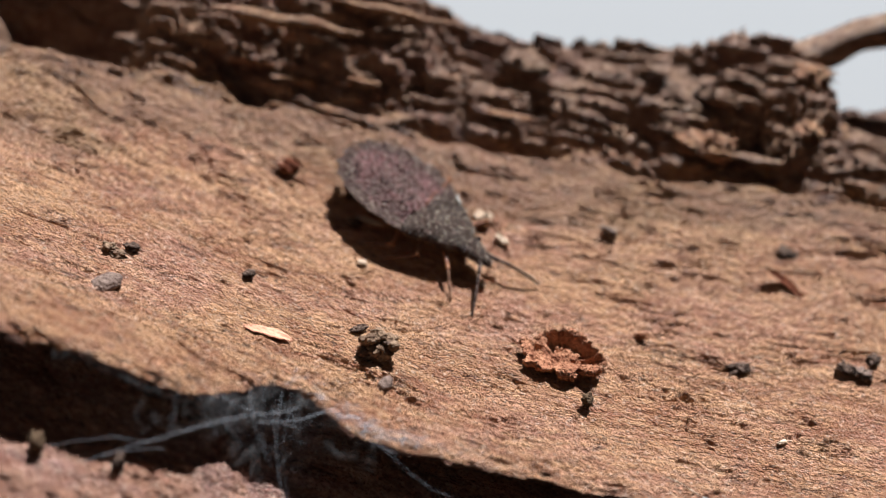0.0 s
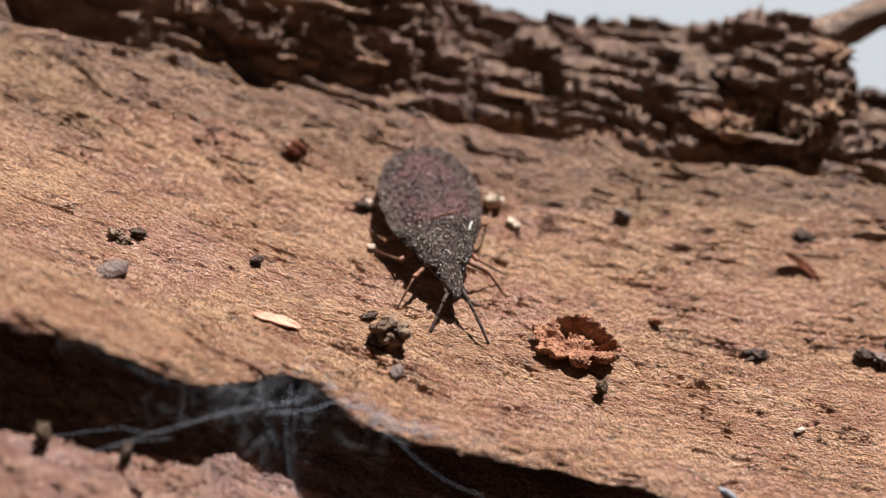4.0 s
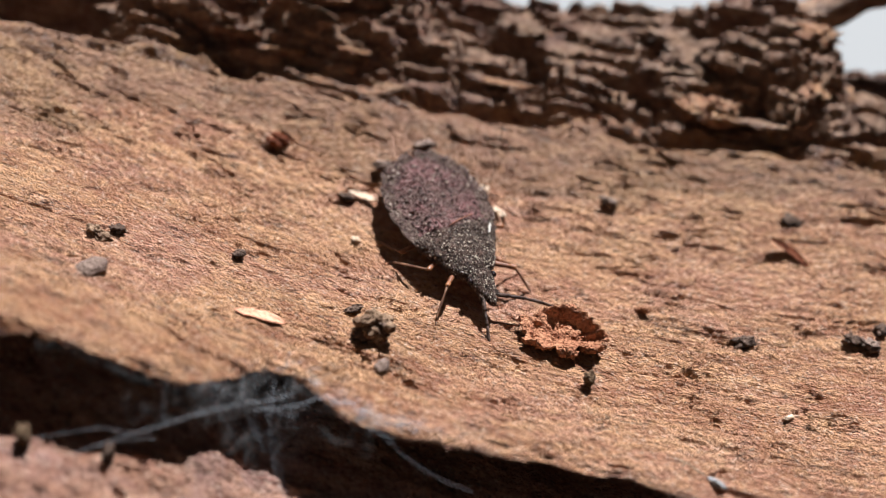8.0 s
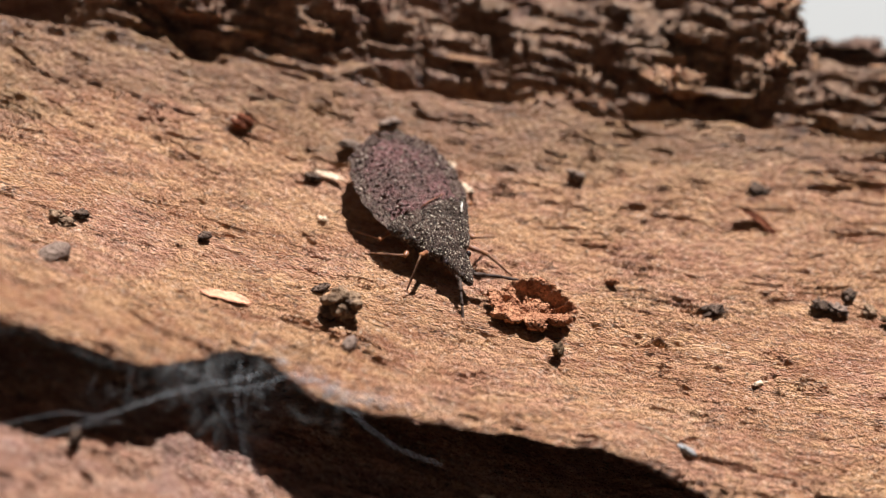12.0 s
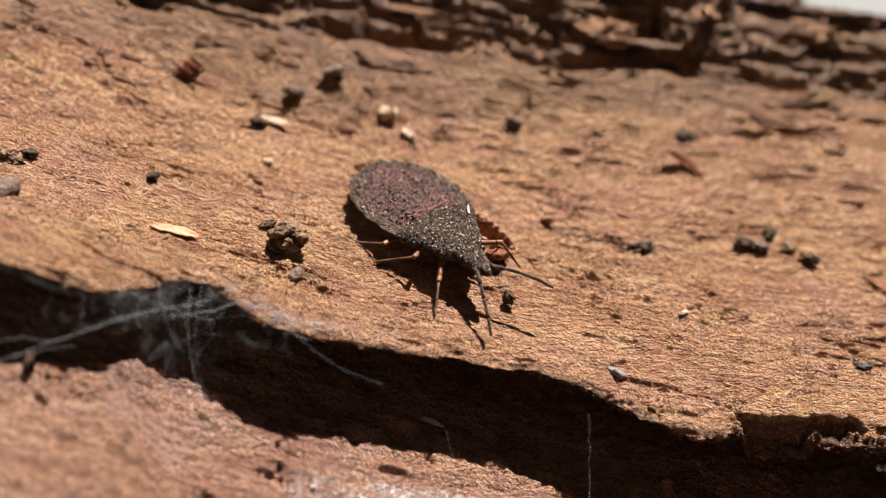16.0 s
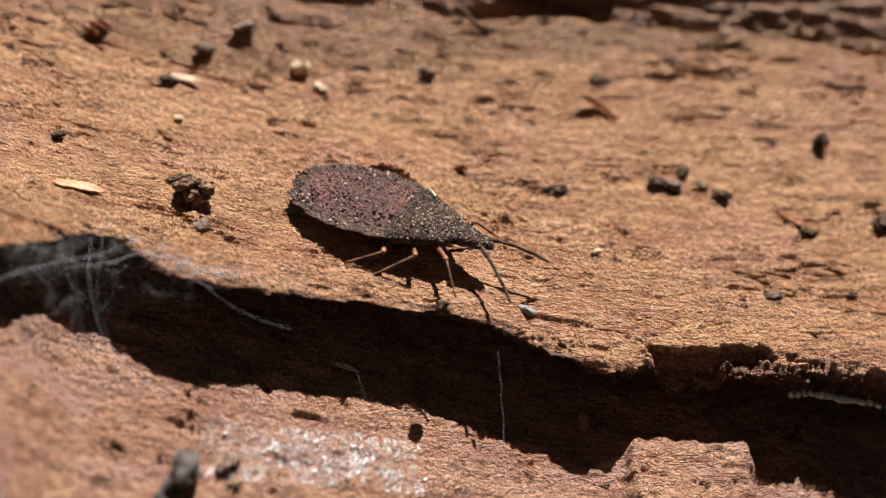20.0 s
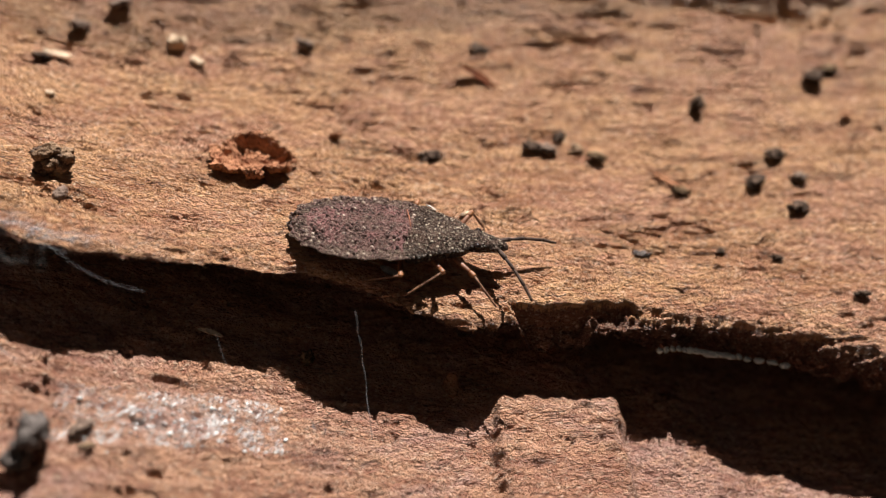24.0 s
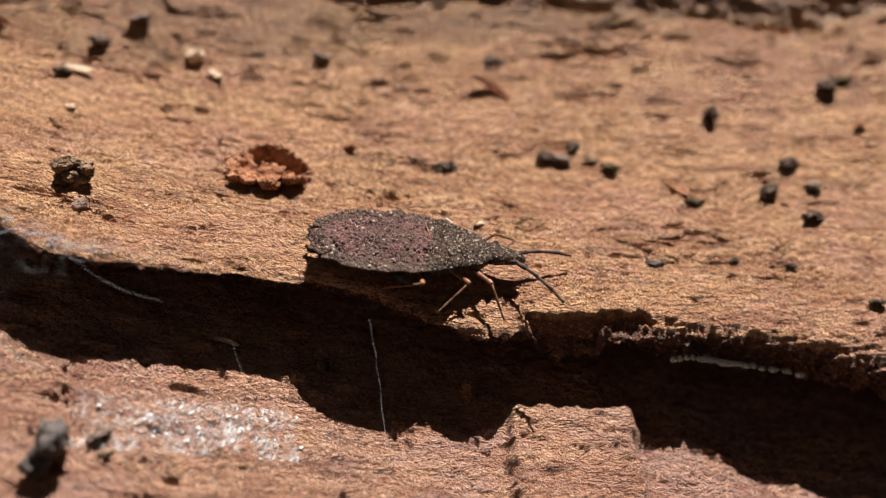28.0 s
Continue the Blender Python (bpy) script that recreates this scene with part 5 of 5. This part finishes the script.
def bug_pose(x, y, z, yaw, tx, ty):
    up = Vector((tx, ty, 1)).normalized()
    ahead = Vector((math.cos(radians(yaw)), math.sin(radians(yaw)), 0))
    side = up.cross(ahead).normalized()
    ahead = side.cross(up)
    return Matrix.Translation(Vector((x, y, z)) * MM) @ Matrix((ahead, side, up)).transposed().to_4x4()


def bug_state(t):
    times = [r[0] for r in BUG_ROWS]
    return [float(np.interp(t, times, [r[k] for r in BUG_ROWS])) for k in range(1, 7)]


# seconds and, for the left and the right feeler, turn outwards and dip in degrees
FEELERS = (
    (0.0, 22, 4, 56, 10), (1.0, 22, 4, 56, 10), (2.0, 19, 4, 46, 10), (2.6, 14, 5, 38, 10), (3.0, 12, 6, 34, 10), (7.0, 12, 6, 34, 10),
    (7.6, 40, 6, 24, 14), (8.0, 63, 6, 15, 20), (11.5, 62, 4, 20, 16), (13.5, 46, 6, 30, 18), (15.0, 41, 6, 26, 28), (16.0, 41, 6, 20, 30),
    (18.0, 5, 5, 31, 11), (19.0, 5, 5, 33, 11), (20.0, 8, 4, 40, 12), (21.0, 20, 4, 48, 9), (22.0, 20, 3, 48, 8), (22.5, 20, 3, 48, 8),
    (24.5, 19, 3, 54, 16), (25.0, 19, 3, 54, 16), (26.0, 19, 3, 48, 11), (27.0, 19, 3, 45, 8), (28.0, 19, 3, 42, 6))


# the frass pellet that the bug's foot drags along and kicks over the lip: seconds, place, height where it falls, turn
PUSHED = (
    (0.0, 4.20, -6.45, None, 0), (14.8, 4.20, -6.45, None, 0), (15.2, 4.40, -6.70, None, 25), (15.6, 5.00, -6.95, None, 60), (16.2, 4.75, -7.30, None, 70),
    (16.6, 5.20, -7.05, None, 100), (17.0, 5.25, -6.60, None, 110), (18.0, 5.00, -6.80, None, 120), (18.6, 5.15, -6.85, None, 130), (19.2, 5.10, -7.60, None, 170),
    (19.6, 5.10, -8.80, None, 230), (19.9, 5.10, -10.3, None, 280), (20.2, 5.10, -11.3, -2.4, 320), (20.4, 5.10, -11.7, low_of(5.1, -11.7), 340), (28.0, 5.10, -11.7, low_of(5.1, -11.7), 340))


def turned(ahead, up):
    """A turn whose +x points along ahead and whose +z leans to up."""
    x = ahead.normalized()
    y = up.cross(x).normalized()
    return Matrix((x, y, x.cross(y))).transposed()


def leg_poses(t, p, hip, rest, fore, thigh_l, shin_l):
    """The thigh in the body's space and the shin in the thigh's, with the foot on the bark."""
    # a slow push back and a quick lifted swing forward
    sweep = 1 - 2 * p / 0.65 if p < 0.65 else -1 + 2 * (p - 0.65) / 0.35
    lift = math.sin(math.pi * (p - 0.65) / 0.35) if p > 0.65 else 0.0
    m = bug_pose(*bug_state(t))
    goal = m @ (Vector((rest[0] + 0.42 * sweep, rest[1], -1.0)) * MM) / MM
    ground = top_of(goal.x, max(goal.y, lip_at(goal.x) + 0.15))
    goal.y = max(goal.y, lip_at(goal.x) + 0.1)
    goal.z = max(ground, goal.z - 0.5) + 0.03 + 0.35 * lift
    foot = m.inverted() @ (goal * MM) / MM
    hip = Vector(hip)
    span = foot - hip
    d = min(max(span.length, abs(thigh_l - shin_l) + 0.05), thigh_l + shin_l - 0.04)
    flat = span.normalized()
    # the fore knees bend up, the others forward
    bow = Vector((0, 0, 1)) if fore == 0 else Vector((1, 0, 0.4)).normalized()
    up = (bow - flat * flat.dot(bow)).normalized()
    along = (thigh_l**2 - shin_l**2 + d * d) / (2 * d)
    knee = flat * along + up * math.sqrt(max(thigh_l**2 - along**2, 0.0))
    a = turned(knee, up)
    b = turned(flat * d - knee, up)
    shin = Matrix.Translation(Vector((thigh_l, 0, 0)) * MM) @ (a.transposed() @ b).to_4x4()
    return Matrix.Translation(hip * MM) @ a.to_4x4(), shin


def motions():
    walk(bug, [(r[0], bug_pose(*r[1:])) for r in BUG_ROWS])
    at = dragged.matrix_basis.to_3x3().to_4x4()
    sit = dragged.matrix_basis.translation.z / MM - top_of(4.2, -6.45)
    walk(dragged, [(t, Matrix.Translation(Vector((x, y, (top_of(x, y) if z is None else z) + sit)) * MM) @ Matrix.Rotation(radians(turn), 4, "Z") @ at) for t, x, y, z, turn in PUSHED])
    steps = [k / 10 for k in range(281)]
    gone, way, last = 0.0, [], bug_state(0.0)
    for t in steps:
        now = bug_state(t)
        gone += math.hypot(now[0] - last[0], now[1] - last[1]) + abs(now[3] - last[3]) * 0.02
        way.append(gone)
        last = now
    for thigh, shin, hip, rest, sgn, fore, thigh_l, shin_l in legs:
        beat = 0.5 if (fore + (sgn > 0)) % 2 else 0.0
        upper, lower = [], []
        for k, (t, d) in enumerate(zip(steps, way)):
            if k not in (0, 280) and way[min(k + 1, 280)] - way[max(k - 1, 0)] < 2e-2:
                continue
            a, b = leg_poses(t, (d / 1.5 + beat + 0.13 * fore) % 1.0, hip, rest, fore, thigh_l, shin_l)
            upper.append((t, a)), lower.append((t, b))
        walk(thigh, upper)
        walk(shin, lower)
    for rod, sgn in antennae:
        rows = []
        for t, lo, ld, ro, rd in FEELERS:
            out, dip = (lo, ld) if sgn > 0 else (ro, rd)
            rows.append((t, Matrix.Translation(Vector((4.15, 0.33 * sgn, 0.16 + droop(4.15))) * MM) @ Matrix.Rotation(radians(out * sgn), 4, "Z") @ Matrix.Rotation(radians(dip), 4, "Y")))
        walk(rod, rows)


motions()
